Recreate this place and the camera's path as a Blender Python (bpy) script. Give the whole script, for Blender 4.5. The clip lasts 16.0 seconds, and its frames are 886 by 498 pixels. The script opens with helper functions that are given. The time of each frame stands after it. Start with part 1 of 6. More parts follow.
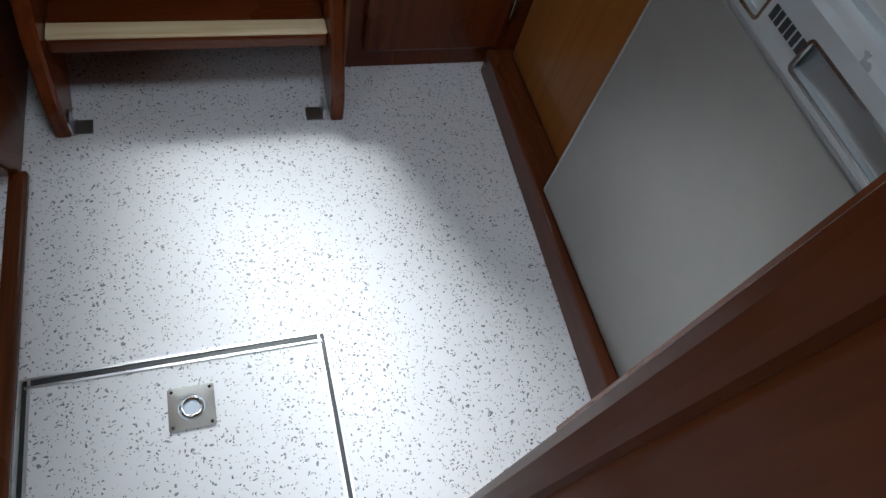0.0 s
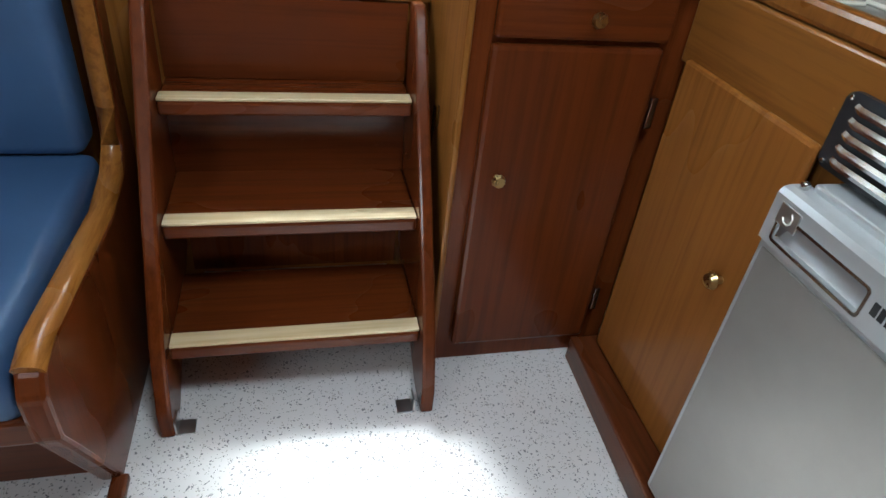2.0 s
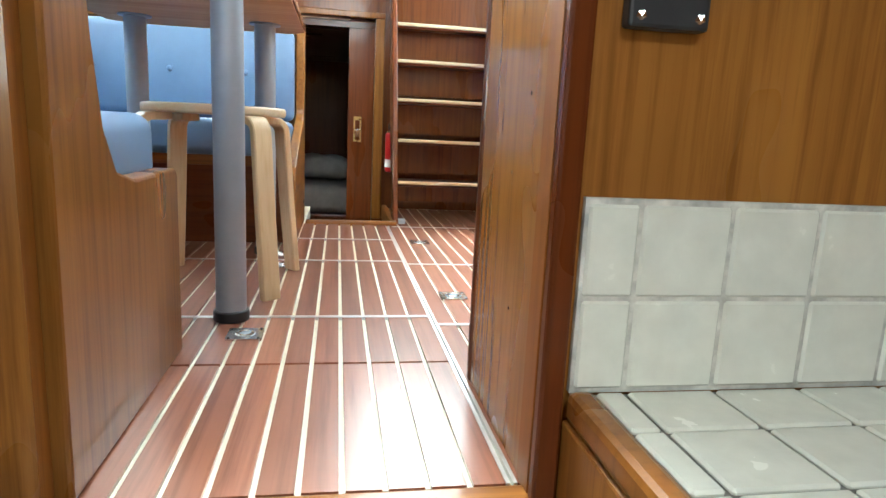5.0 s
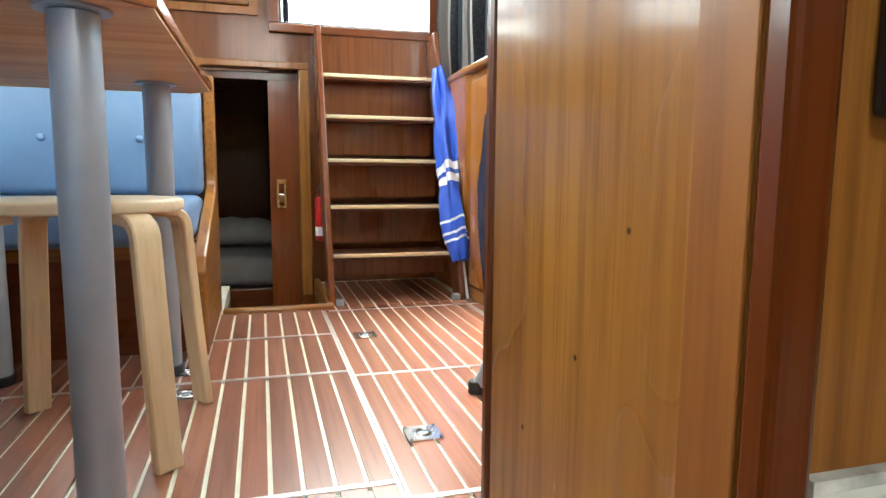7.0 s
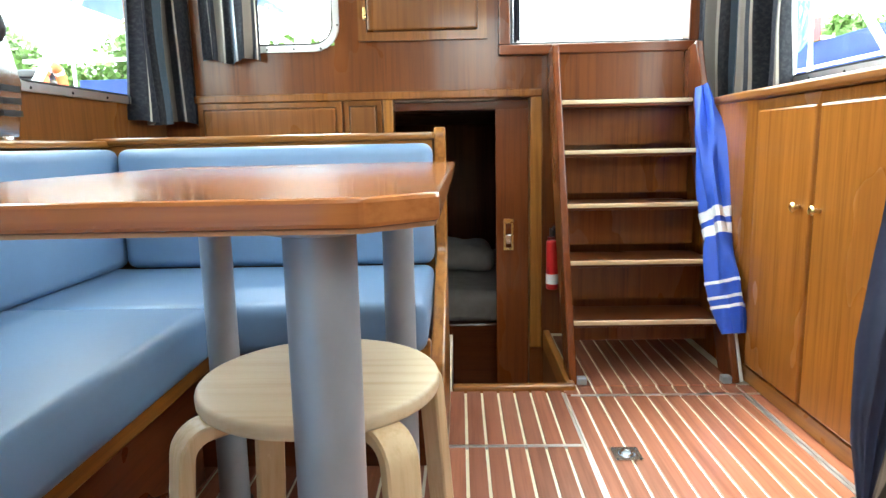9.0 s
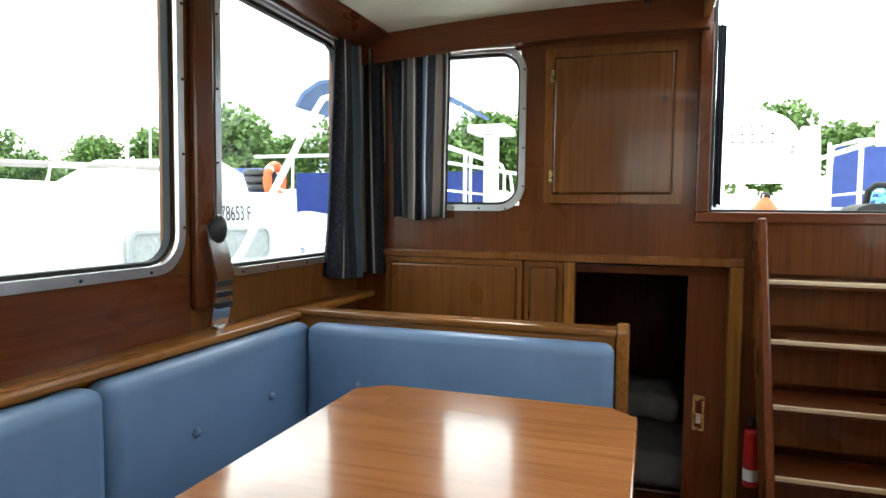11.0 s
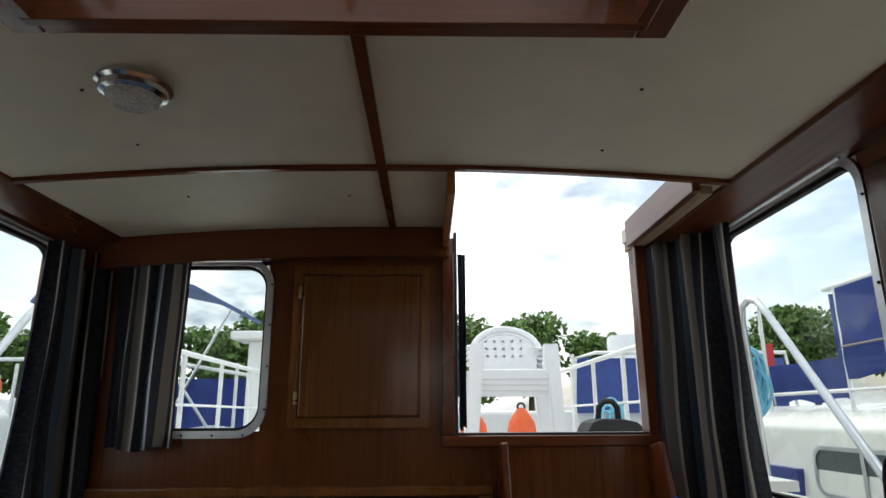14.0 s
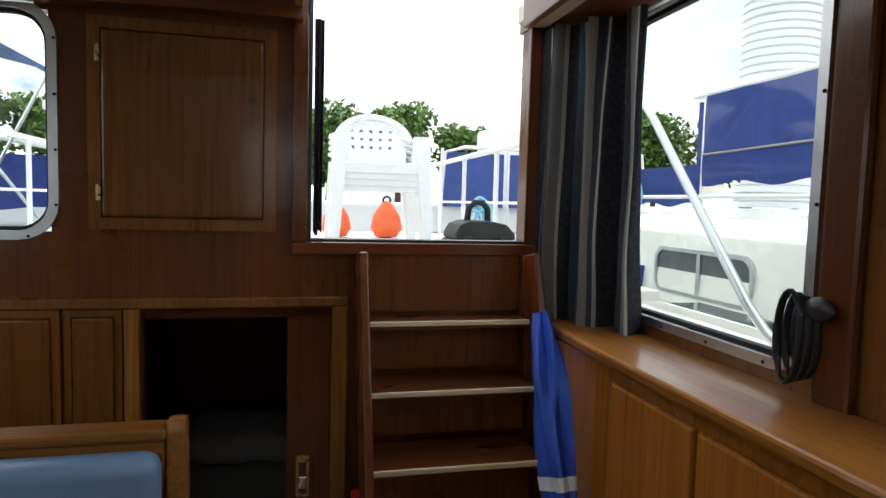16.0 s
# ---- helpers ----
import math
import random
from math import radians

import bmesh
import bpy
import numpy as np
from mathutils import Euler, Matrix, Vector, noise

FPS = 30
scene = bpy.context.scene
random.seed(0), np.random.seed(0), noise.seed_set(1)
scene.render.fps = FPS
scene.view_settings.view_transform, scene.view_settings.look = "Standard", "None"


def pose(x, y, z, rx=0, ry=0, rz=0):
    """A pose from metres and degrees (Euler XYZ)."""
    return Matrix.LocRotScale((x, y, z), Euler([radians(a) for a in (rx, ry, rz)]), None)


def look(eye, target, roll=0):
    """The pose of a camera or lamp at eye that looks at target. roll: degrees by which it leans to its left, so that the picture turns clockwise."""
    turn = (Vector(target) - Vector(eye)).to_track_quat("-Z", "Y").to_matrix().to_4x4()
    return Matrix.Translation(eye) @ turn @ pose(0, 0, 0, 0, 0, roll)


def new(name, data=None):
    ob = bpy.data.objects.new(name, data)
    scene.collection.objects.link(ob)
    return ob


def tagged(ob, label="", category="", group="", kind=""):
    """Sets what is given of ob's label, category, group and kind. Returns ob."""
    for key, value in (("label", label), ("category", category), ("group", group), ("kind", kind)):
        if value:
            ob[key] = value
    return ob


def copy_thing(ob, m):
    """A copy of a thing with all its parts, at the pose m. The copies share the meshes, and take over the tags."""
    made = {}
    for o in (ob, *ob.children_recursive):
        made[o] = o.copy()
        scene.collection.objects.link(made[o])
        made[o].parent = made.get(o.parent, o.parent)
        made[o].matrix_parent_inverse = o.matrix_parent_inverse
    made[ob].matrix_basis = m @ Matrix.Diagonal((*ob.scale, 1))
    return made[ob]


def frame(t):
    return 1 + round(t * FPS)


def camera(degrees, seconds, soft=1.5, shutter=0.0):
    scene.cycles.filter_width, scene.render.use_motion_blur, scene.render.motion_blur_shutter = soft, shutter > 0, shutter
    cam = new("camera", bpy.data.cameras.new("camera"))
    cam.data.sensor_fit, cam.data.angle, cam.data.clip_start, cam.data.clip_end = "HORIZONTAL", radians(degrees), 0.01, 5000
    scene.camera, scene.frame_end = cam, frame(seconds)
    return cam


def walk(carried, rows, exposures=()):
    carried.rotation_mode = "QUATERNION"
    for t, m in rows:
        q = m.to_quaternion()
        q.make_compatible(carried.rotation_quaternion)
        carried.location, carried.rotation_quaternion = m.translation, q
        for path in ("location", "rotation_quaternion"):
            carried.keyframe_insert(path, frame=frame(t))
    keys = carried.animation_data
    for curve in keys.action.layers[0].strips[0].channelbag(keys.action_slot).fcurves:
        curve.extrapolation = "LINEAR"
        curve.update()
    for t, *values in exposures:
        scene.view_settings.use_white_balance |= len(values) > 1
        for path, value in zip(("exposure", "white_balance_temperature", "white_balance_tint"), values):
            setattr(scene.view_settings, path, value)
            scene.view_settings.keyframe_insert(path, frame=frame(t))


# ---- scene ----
cam = camera(70.3, 16.0)
PATH = [
    (0, (-0.204, -1.888, 0.27), (0.386, -0.976, -1.409), 21.1),
    (0.5, (-0.224, -1.881, 0.274), (0.263, -0.886, -1.391), 16.9),
    (1, (-0.231, -1.871, 0.285), (0.194, -0.729, -1.302), 11.7),
    (1.5, (-0.238, -1.865, 0.288), (0.181, -0.489, -1.102), 8.1),
    (2, (-0.234, -1.856, 0.299), (0.203, -0.277, -0.847), 6.6),
    (2.5, (-0.235, -1.849, 0.31), (0.206, -0.154, -0.658), 5.3),
    (3, (-0.236, -1.783, 0.335), (0.16, 0.012, -0.454), 4.5),
    (3.5, (-0.255, -1.649, 0.373), (0.125, 0.206, -0.27), 4.7),
    (4, (-0.265, -1.518, 0.404), (0.096, 0.384, -0.096), 3.5),
    (4.2, (-0.247, -1.45, 0.405), (0.079, 0.471, -0.045), 3.0),
    (6.3, (-0.203, -0.872, 0.478), (0.264, 1.046, 0.157), 1.4),
    (6.5, (-0.206, -0.851, 0.491), (0.305, 1.06, 0.192), 0.8),
    (7, (-0.204, -0.772, 0.498), (0.346, 1.136, 0.259), 0.4),
    (7.5, (-0.207, -0.666, 0.517), (0.349, 1.242, 0.294), 0.3),
    (8, (-0.218, -0.554, 0.6), (0.14, 1.394, 0.323), 2.8),
    (8.5, (-0.241, -0.456, 0.669), (-0.109, 1.515, 0.357), 1.9),
    (9, (-0.311, -0.359, 0.769), (-0.368, 1.614, 0.442), -1.2),
    (9.2, (-0.323, -0.355, 0.82), (-0.415, 1.612, 0.47), -1.1),
    (11.3, (-0.315, -0.241, 1.145), (-1.014, 1.633, 1.167), 0.2),
    (11.5, (-0.269, -0.243, 1.15), (-1.002, 1.612, 1.29), 0.1),
    (12, (-0.249, -0.255, 1.185), (-0.95, 1.581, 1.558), 0.3),
    (12.5, (-0.25, -0.251, 1.209), (-0.814, 1.583, 1.774), 0.3),
    (13, (-0.216, -0.23, 1.225), (-0.621, 1.604, 1.912), -0.7),
    (13.5, (-0.194, -0.192, 1.224), (-0.314, 1.681, 1.914), -1.7),
    (14, (-0.206, -0.111, 1.206), (-0.158, 1.823, 1.717), -0.3),
    (14.5, (-0.255, 0.02, 1.239), (-0.07, 1.988, 1.545), 0.7),
    (15, (-0.257, 0.048, 1.267), (0.017, 2.025, 1.394), 1.0),
    (15.5, (-0.257, 0.137, 1.269), (0.13, 2.099, 1.249), 2.2),
    (16, (-0.148, 0.256, 1.262), (0.313, 2.196, 1.116), 1.6),
]
walk(cam, [(t, look(eye, target, roll)) for t, eye, target, roll in PATH], [(0.0, 2.6, 5750, 4), (0.9, 2.45, 5750, 4), (2.0, 3.75, 5900, 2), (2.5, 4.8, 5750, 0), (3.0, 5.0, 5650, -2), (4.2, 4.35, 5850, -3), (6.3, 3.95, 6400, -3), (9.2, 3.85, 6400, -3), (11.3, 2.05, 6500, 2), (12.5, 1.32, 6500, 4), (13.5, 0.8, 6500, 5), (14.5, 0.5, 6450, 5), (15.0, 0.55, 6500, 5), (16.0, 1.1, 6500, 5)])

# ---- world and light ----
world = bpy.data.worlds.new("sky")
scene.world = world
world.use_nodes = True
wn, wl = world.node_tree.nodes, world.node_tree.links
wn.clear()
sky = wn.new("ShaderNodeTexSky")
sky.sky_type = "NISHITA"
sky.sun_disc = False
sky.sun_elevation = radians(53)
sky.sun_rotation = radians(-9)
sky.air_density, sky.dust_density = 1.2, 3.0
coord = wn.new("ShaderNodeTexCoord")
cmap = wn.new("ShaderNodeMapping")
cmap.inputs["Scale"].default_value = (1.0, 1.0, 2.4)
cloud = wn.new("ShaderNodeTexNoise")
cloud.inputs["Scale"].default_value = 2.6
cloud.inputs["Detail"].default_value = 7.0
cloud.inputs["Roughness"].default_value = 0.58
ramp = wn.new("ShaderNodeValToRGB")
ramp.color_ramp.elements[0].position, ramp.color_ramp.elements[1].position = 0.36, 0.58
shade = wn.new("ShaderNodeTexNoise")
shade.inputs["Scale"].default_value = 5.0
shade.inputs["Detail"].default_value = 5.0
sramp = wn.new("ShaderNodeValToRGB")
sramp.color_ramp.elements[0].position, sramp.color_ramp.elements[1].position = 0.38, 0.62
sramp.color_ramp.elements[0].color, sramp.color_ramp.elements[1].color = (2.6, 3.1, 3.7, 1), (14, 14, 14, 1)
mix = wn.new("ShaderNodeMix")
mix.data_type = "RGBA"
bg = wn.new("ShaderNodeBackground")
bg.inputs["Strength"].default_value = 0.12
wout = wn.new("ShaderNodeOutputWorld")
wl.new(coord.outputs["Generated"], cmap.inputs["Vector"])
wl.new(cmap.outputs["Vector"], cloud.inputs["Vector"])
wl.new(cmap.outputs["Vector"], shade.inputs["Vector"])
wl.new(cloud.outputs["Fac"], ramp.inputs["Fac"])
wl.new(shade.outputs["Fac"], sramp.inputs["Fac"])
wl.new(ramp.outputs["Color"], mix.inputs[0])
wl.new(sky.outputs["Color"], mix.inputs[6])
wl.new(sramp.outputs["Color"], mix.inputs[7])
wl.new(mix.outputs[2], bg.inputs["Color"])
wl.new(bg.outputs["Background"], wout.inputs["Surface"])

sun = new("sun", bpy.data.lights.new("sun", "SUN"))
sun.data.energy, sun.data.angle, sun.data.color = 0.9, radians(14), (1.0, 0.97, 0.93)
sun.matrix_world = look((-1.0, 6.0, 8.2), (0, 0, 0))


def fill_lamp(name, place, target, w, h, watts):
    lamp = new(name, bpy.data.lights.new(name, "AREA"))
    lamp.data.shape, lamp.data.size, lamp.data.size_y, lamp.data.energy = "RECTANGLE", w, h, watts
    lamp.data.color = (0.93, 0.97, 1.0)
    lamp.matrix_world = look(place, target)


# added fill lights at an unseen side opening and an unseen roof opening of the lower cabin
fill_lamp("fill_left", (-1.44, -2.25, 0.66), (0.2, -1.4, -0.5), 0.7, 0.36, 0.8)
fill_lamp("fill_top", (0.0, -1.6, 1.175), (0.0, -1.599, -0.7), 0.38, 0.38, 0.7)


# ---- materials ----
def material(name):
    m = bpy.data.materials.new(name)
    m.use_nodes = True
    n, l = m.node_tree.nodes, m.node_tree.links
    return m, n, l, n["Principled BSDF"]


def spread(n, l, scale, rand=3.0):
    """World position, shifted for each object, stretched."""
    g = n.new("ShaderNodeNewGeometry")
    o = n.new("ShaderNodeObjectInfo")
    mul = n.new("ShaderNodeMath")
    mul.operation = "MULTIPLY"
    mul.inputs[1].default_value = rand
    l.new(o.outputs["Random"], mul.inputs[0])
    add = n.new("ShaderNodeVectorMath")
    add.operation = "ADD"
    l.new(g.outputs["Position"], add.inputs[0])
    l.new(mul.outputs[0], add.inputs[1])
    mp = n.new("ShaderNodeMapping")
    mp.inputs["Scale"].default_value = scale
    l.new(add.outputs[0], mp.inputs["Vector"])
    return mp.outputs["Vector"], o.outputs["Random"]


def noise_node(n, l, vec, scale, detail=4.0, rough=0.55):
    t = n.new("ShaderNodeTexNoise")
    t.inputs["Scale"].default_value, t.inputs["Detail"].default_value, t.inputs["Roughness"].default_value = scale, detail, rough
    l.new(vec, t.inputs["Vector"])
    return t.outputs["Fac"]


def blend(n, l, fac, a, b, mode="MIX"):
    x = n.new("ShaderNodeMix")
    x.data_type, x.blend_type = "RGBA", mode
    for sock, v in ((x.inputs[0], fac), (x.inputs[6], a), (x.inputs[7], b)):
        if isinstance(v, (tuple, float, int)):
            sock.default_value = (*v, 1) if isinstance(v, tuple) else v
        else:
            l.new(v, sock)
    return x.outputs[2]


def steps(n, l, fac, lo, hi, a=0.0, b=1.0):
    r = n.new("ShaderNodeMapRange")
    r.inputs["From Min"].default_value, r.inputs["From Max"].default_value = lo, hi
    r.inputs["To Min"].default_value, r.inputs["To Max"].default_value = a, b
    l.new(fac, r.inputs["Value"])
    return r.outputs["Result"]


def bump(n, l, bsdf, height, strength=0.2, dist=0.002):
    b = n.new("ShaderNodeBump")
    b.inputs["Strength"].default_value, b.inputs["Distance"].default_value = strength, dist
    l.new(height, b.inputs["Height"])
    l.new(b.outputs["Normal"], bsdf.inputs["Normal"])


def wood(name, light, dark, axis="z", rough=0.28, coat=0.3, wear=True, fine=70.0, gloss=0.1):
    m, n, l, p = material(name)
    k = {"x": (0.035, 1, 1), "y": (1, 0.035, 1), "z": (1, 1, 0.035)}[axis]
    vec, rnd = spread(n, l, k)
    wide, _ = spread(n, l, tuple(0.5 if q < 1 else 1 for q in k), 5.0)
    f1 = noise_node(n, l, vec, fine, 5.0, 0.65)
    f2 = noise_node(n, l, vec, fine * 0.22, 3.0)
    f3 = noise_node(n, l, wide, 3.0, 3.0)
    c = blend(n, l, steps(n, l, f2, 0.3, 0.7), light, tuple(0.55 * a + 0.45 * b for a, b in zip(light, dark)))
    c = blend(n, l, steps(n, l, f1, 0.45, 0.72), c, dark)
    c = blend(n, l, steps(n, l, f3, 0.35, 0.75, 0.0, 0.45), c, dark)
    tone = n.new("ShaderNodeHueSaturation")
    l.new(c, tone.inputs["Color"])
    l.new(steps(n, l, rnd, 0, 1, 0.84, 1.14), tone.inputs["Value"])
    c = tone.outputs["Color"]
    if wear:
        s = noise_node(n, l, wide, 30.0, 6.0, 0.7)
        c = blend(n, l, steps(n, l, s, 0.68, 0.76, 0.0, 0.35), c, tuple(min(1, q * 1.5 + 0.04) for q in light))
    l.new(c, p.inputs["Base Color"])
    l.new(steps(n, l, f3, 0.2, 0.8, rough - 0.07, rough + 0.12), p.inputs["Roughness"])
    p.inputs["Coat Weight"].default_value, p.inputs["Coat Roughness"].default_value = coat, gloss
    p.inputs["Specular IOR Level"].default_value = 0.22
    bump(n, l, p, f1, 0.12, 0.0008)
    return m


def plain(name, col, rough=0.5, metal=0.0, vary=0.12, scale=18.0, bumpy=0.05, coat=0.0):
    m, n, l, p = material(name)
    vec, rnd = spread(n, l, (1, 1, 1))
    a = noise_node(n, l, vec, scale, 4.0)
    b = noise_node(n, l, vec, scale * 9, 4.0)
    c = blend(n, l, steps(n, l, a, 0.3, 0.7), tuple(q * (1 - vary) for q in col), tuple(min(1, q * (1 + vary)) for q in col))
    c = blend(n, l, steps(n, l, b, 0.6, 0.8, 0.0, vary), c, tuple(q * 0.6 for q in col))
    l.new(c, p.inputs["Base Color"])
    l.new(steps(n, l, a, 0.2, 0.8, max(0.02, rough - 0.06), min(1, rough + 0.08)), p.inputs["Roughness"])
    p.inputs["Metallic"].default_value = metal
    p.inputs["Coat Weight"].default_value = coat
    bump(n, l, p, b, bumpy, 0.001)
    return m


def glass_pane(name):
    m, n, l, p = material(name)
    n.remove(p)
    tr, gl, mx, lw = n.new("ShaderNodeBsdfTransparent"), n.new("ShaderNodeBsdfGlossy"), n.new("ShaderNodeMixShader"), n.new("ShaderNodeLayerWeight")
    gl.inputs["Roughness"].default_value = 0.02
    tr.inputs["Color"].default_value = (0.97, 0.985, 0.98, 1)
    pw = n.new("ShaderNodeMath")
    pw.operation = "POWER"
    pw.inputs[1].default_value = 4.0
    l.new(lw.outputs["Facing"], pw.inputs[0])
    l.new(steps(n, l, pw.outputs[0], 0.0, 1.0, 0.012, 0.3), mx.inputs[0])
    l.new(tr.outputs[0], mx.inputs[1])
    l.new(gl.outputs[0], mx.inputs[2])
    l.new(mx.outputs[0], n["Material Output"].inputs["Surface"])
    return m


def speckled_vinyl():
    m, n, l, p = material("speckled_vinyl")
    vec, _ = spread(n, l, (1, 1, 1), 0.0)
    c = (0.74, 0.73, 0.74)
    warp = n.new("ShaderNodeTexNoise")
    warp.inputs["Scale"].default_value = 60
    l.new(vec, warp.inputs["Vector"])
    wv = blend(n, l, 0.02, vec, warp.outputs["Color"])
    for sc, thr, dark in ((120, 0.17, (0.2, 0.21, 0.23)), (150, 0.15, (0.42, 0.4, 0.38)), (190, 0.14, (0.1, 0.11, 0.13))):
        v = n.new("ShaderNodeTexVoronoi")
        v.inputs["Scale"].default_value = sc
        l.new(wv, v.inputs["Vector"])
        sep = n.new("ShaderNodeSeparateColor")
        l.new(v.outputs["Color"], sep.inputs[0])
        pick = steps(n, l, sep.outputs[0], 0.62, 0.64)
        near = steps(n, l, v.outputs["Distance"], thr + 0.14, thr + 0.06)
        mul = n.new("ShaderNodeMath")
        mul.operation = "MULTIPLY"
        l.new(pick, mul.inputs[0])
        l.new(near, mul.inputs[1])
        c = blend(n, l, mul.outputs[0], c, dark)
    big = noise_node(n, l, vec, 4.0, 4.0)
    c = blend(n, l, steps(n, l, big, 0.4, 0.8, 0.0, 0.12), c, (0.5, 0.46, 0.42))
    l.new(c, p.inputs["Base Color"])
    p.inputs["Roughness"].default_value = 0.42
    bump(n, l, p, noise_node(n, l, vec, 220, 3.0), 0.08, 0.0006)
    return m


def striped_cloth():
    m, n, l, p = material("striped_curtain_cloth")
    tc = n.new("ShaderNodeUVMap")
    sep = n.new("ShaderNodeSeparateXYZ")
    l.new(tc.outputs[0], sep.inputs[0])
    wrap = n.new("ShaderNodeMath")
    wrap.operation = "FRACT"
    rep = n.new("ShaderNodeMath")
    rep.operation = "MULTIPLY"
    rep.inputs[1].default_value = 2.7
    l.new(sep.outputs[0], rep.inputs[0])
    l.new(rep.outputs[0], wrap.inputs[0])
    r = n.new("ShaderNodeValToRGB")
    r.color_ramp.interpolation = "CONSTANT"
    e = r.color_ramp.elements
    e[0].position, e[0].color = 0.0, (0.03, 0.034, 0.05, 1)
    e[1].position, e[1].color = 0.16, (0.66, 0.62, 0.55, 1)
    for pos, col in ((0.19, (0.045, 0.05, 0.07)), (0.3, (0.3, 0.275, 0.25)), (0.38, (0.72, 0.69, 0.63)), (0.41, (0.035, 0.038, 0.05)), (0.52, (0.14, 0.2, 0.27)), (0.6, (0.55, 0.58, 0.6)), (0.63, (0.04, 0.045, 0.06)), (0.76, (0.33, 0.29, 0.26)), (0.85, (0.05, 0.055, 0.075)), (0.93, (0.6, 0.56, 0.5)), (0.96, (0.03, 0.033, 0.045))):
        q = e.new(pos)
        q.color = (*col, 1)
    l.new(wrap.outputs[0], r.inputs["Fac"])
    weave = n.new("ShaderNodeMapping")
    weave.inputs["Scale"].default_value = (300.0, 180.0, 1.0)
    l.new(tc.outputs[0], weave.inputs["Vector"])
    w = n.new("ShaderNodeTexChecker")
    w.inputs["Scale"].default_value = 1.0
    l.new(weave.outputs["Vector"], w.inputs["Vector"])
    slub = noise_node(n, l, weave.outputs["Vector"], 0.35, 3.0, 0.7)
    c = blend(n, l, steps(n, l, w.outputs["Fac"], 0, 1, 0.0, 0.14), r.outputs["Color"], (0.025, 0.027, 0.033))
    c = blend(n, l, steps(n, l, slub, 0.45, 0.8, 0.0, 0.25), c, (0.3, 0.29, 0.28))
    l.new(c, p.inputs["Base Color"])
    p.inputs["Roughness"].default_value = 0.9
    bump(n, l, p, slub, 0.4, 0.002)
    return m


def scratched_teak():
    m = wood("scratched_teak_panel", (0.36, 0.158, 0.03), (0.18, 0.064, 0.012), "z", 0.24, 0.4)
    n, l = m.node_tree.nodes, m.node_tree.links
    p = n["Principled BSDF"]
    base = p.inputs["Base Color"].links[0].from_socket
    g, _ = spread(n, l, (1, 1, 1), 0.0)
    v = n.new("ShaderNodeTexVoronoi")
    v.inputs["Scale"].default_value = 16.0
    l.new(g, v.inputs["Vector"])
    dent = steps(n, l, v.outputs["Distance"], 0.05, 0.03)
    c = blend(n, l, dent, base, (0.07, 0.026, 0.008))
    for turn, sc in (((0.3, 0.4, 0.2), (6, 150, 30)), ((1.1, 0.2, 0.7), (90, 5, 120))):
        mp = n.new("ShaderNodeMapping")
        mp.inputs["Rotation"].default_value = turn
        mp.inputs["Scale"].default_value = sc
        l.new(g, mp.inputs["Vector"])
        f = noise_node(n, l, mp.outputs["Vector"], 1.0, 2.0, 0.5)
        c = blend(n, l, steps(n, l, f, 0.755, 0.78, 0.0, 0.55), c, (0.55, 0.33, 0.14))
    l.new(c, p.inputs["Base Color"])
    return m


TEAK_V = wood("varnished_teak_upright", (0.34, 0.145, 0.03), (0.155, 0.053, 0.01), "z")
TEAK_X = wood("varnished_teak_across", (0.33, 0.135, 0.028), (0.145, 0.048, 0.009), "x")
TEAK_Y = wood("varnished_teak_along", (0.345, 0.142, 0.028), (0.16, 0.054, 0.01), "y")
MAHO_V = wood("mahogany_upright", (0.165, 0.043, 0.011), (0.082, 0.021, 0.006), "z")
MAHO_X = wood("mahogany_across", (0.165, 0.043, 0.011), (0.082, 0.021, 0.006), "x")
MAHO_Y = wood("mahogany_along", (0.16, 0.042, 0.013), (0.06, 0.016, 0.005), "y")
AMBER = wood("amber_cabinet_door", (0.26, 0.1, 0.02), (0.17, 0.058, 0.011), "z")
CUPBOARD = wood("amber_teak_cupboard", (0.32, 0.12, 0.02), (0.18, 0.058, 0.01), "z", 0.22, 0.4)
LOCKER = wood("brown_teak_locker", (0.23, 0.088, 0.022), (0.11, 0.036, 0.009), "z")
BULK = wood("red_teak_bulkhead", (0.195, 0.058, 0.013), (0.09, 0.025, 0.007), "z")
PLANK = wood("mahogany_floor_plank", (0.34, 0.125, 0.07), (0.18, 0.06, 0.03), "y", 0.34, 1.0, True, 70.0, 0.24)
EDGE_X = wood("worn_tread_edge", (0.72, 0.6, 0.4), (0.52, 0.38, 0.2), "x", 0.55, 0.1)
TABLE = wood("honey_table_top", (0.42, 0.16, 0.05), (0.25, 0.085, 0.025), "x", 0.2, 0.7, True, 50.0)
TABLE_UNDER = wood("bare_plywood", (0.56, 0.36, 0.21), (0.36, 0.18, 0.09), "x", 0.7, 0.0, True, 24.0)
BIRCH = wood("pale_birch", (0.72, 0.56, 0.36), (0.55, 0.38, 0.2), "z", 0.4, 0.15)
BIRCH_TOP = wood("pale_birch_top", (0.78, 0.66, 0.47), (0.66, 0.5, 0.3), "x", 0.4, 0.1)
PANEL = scratched_teak()
GALLEY_V = wood("dark_red_mahogany_upright", (0.15, 0.034, 0.007), (0.078, 0.017, 0.004), "z", 0.26, 0.22)
GALLEY_X = wood("dark_red_mahogany_across", (0.15, 0.034, 0.007), (0.075, 0.016, 0.004), "x", 0.26, 0.22)
LIPPING = wood("worn_lipping", (0.31, 0.115, 0.024), (0.17, 0.055, 0.012), "z", 0.4, 0.1)
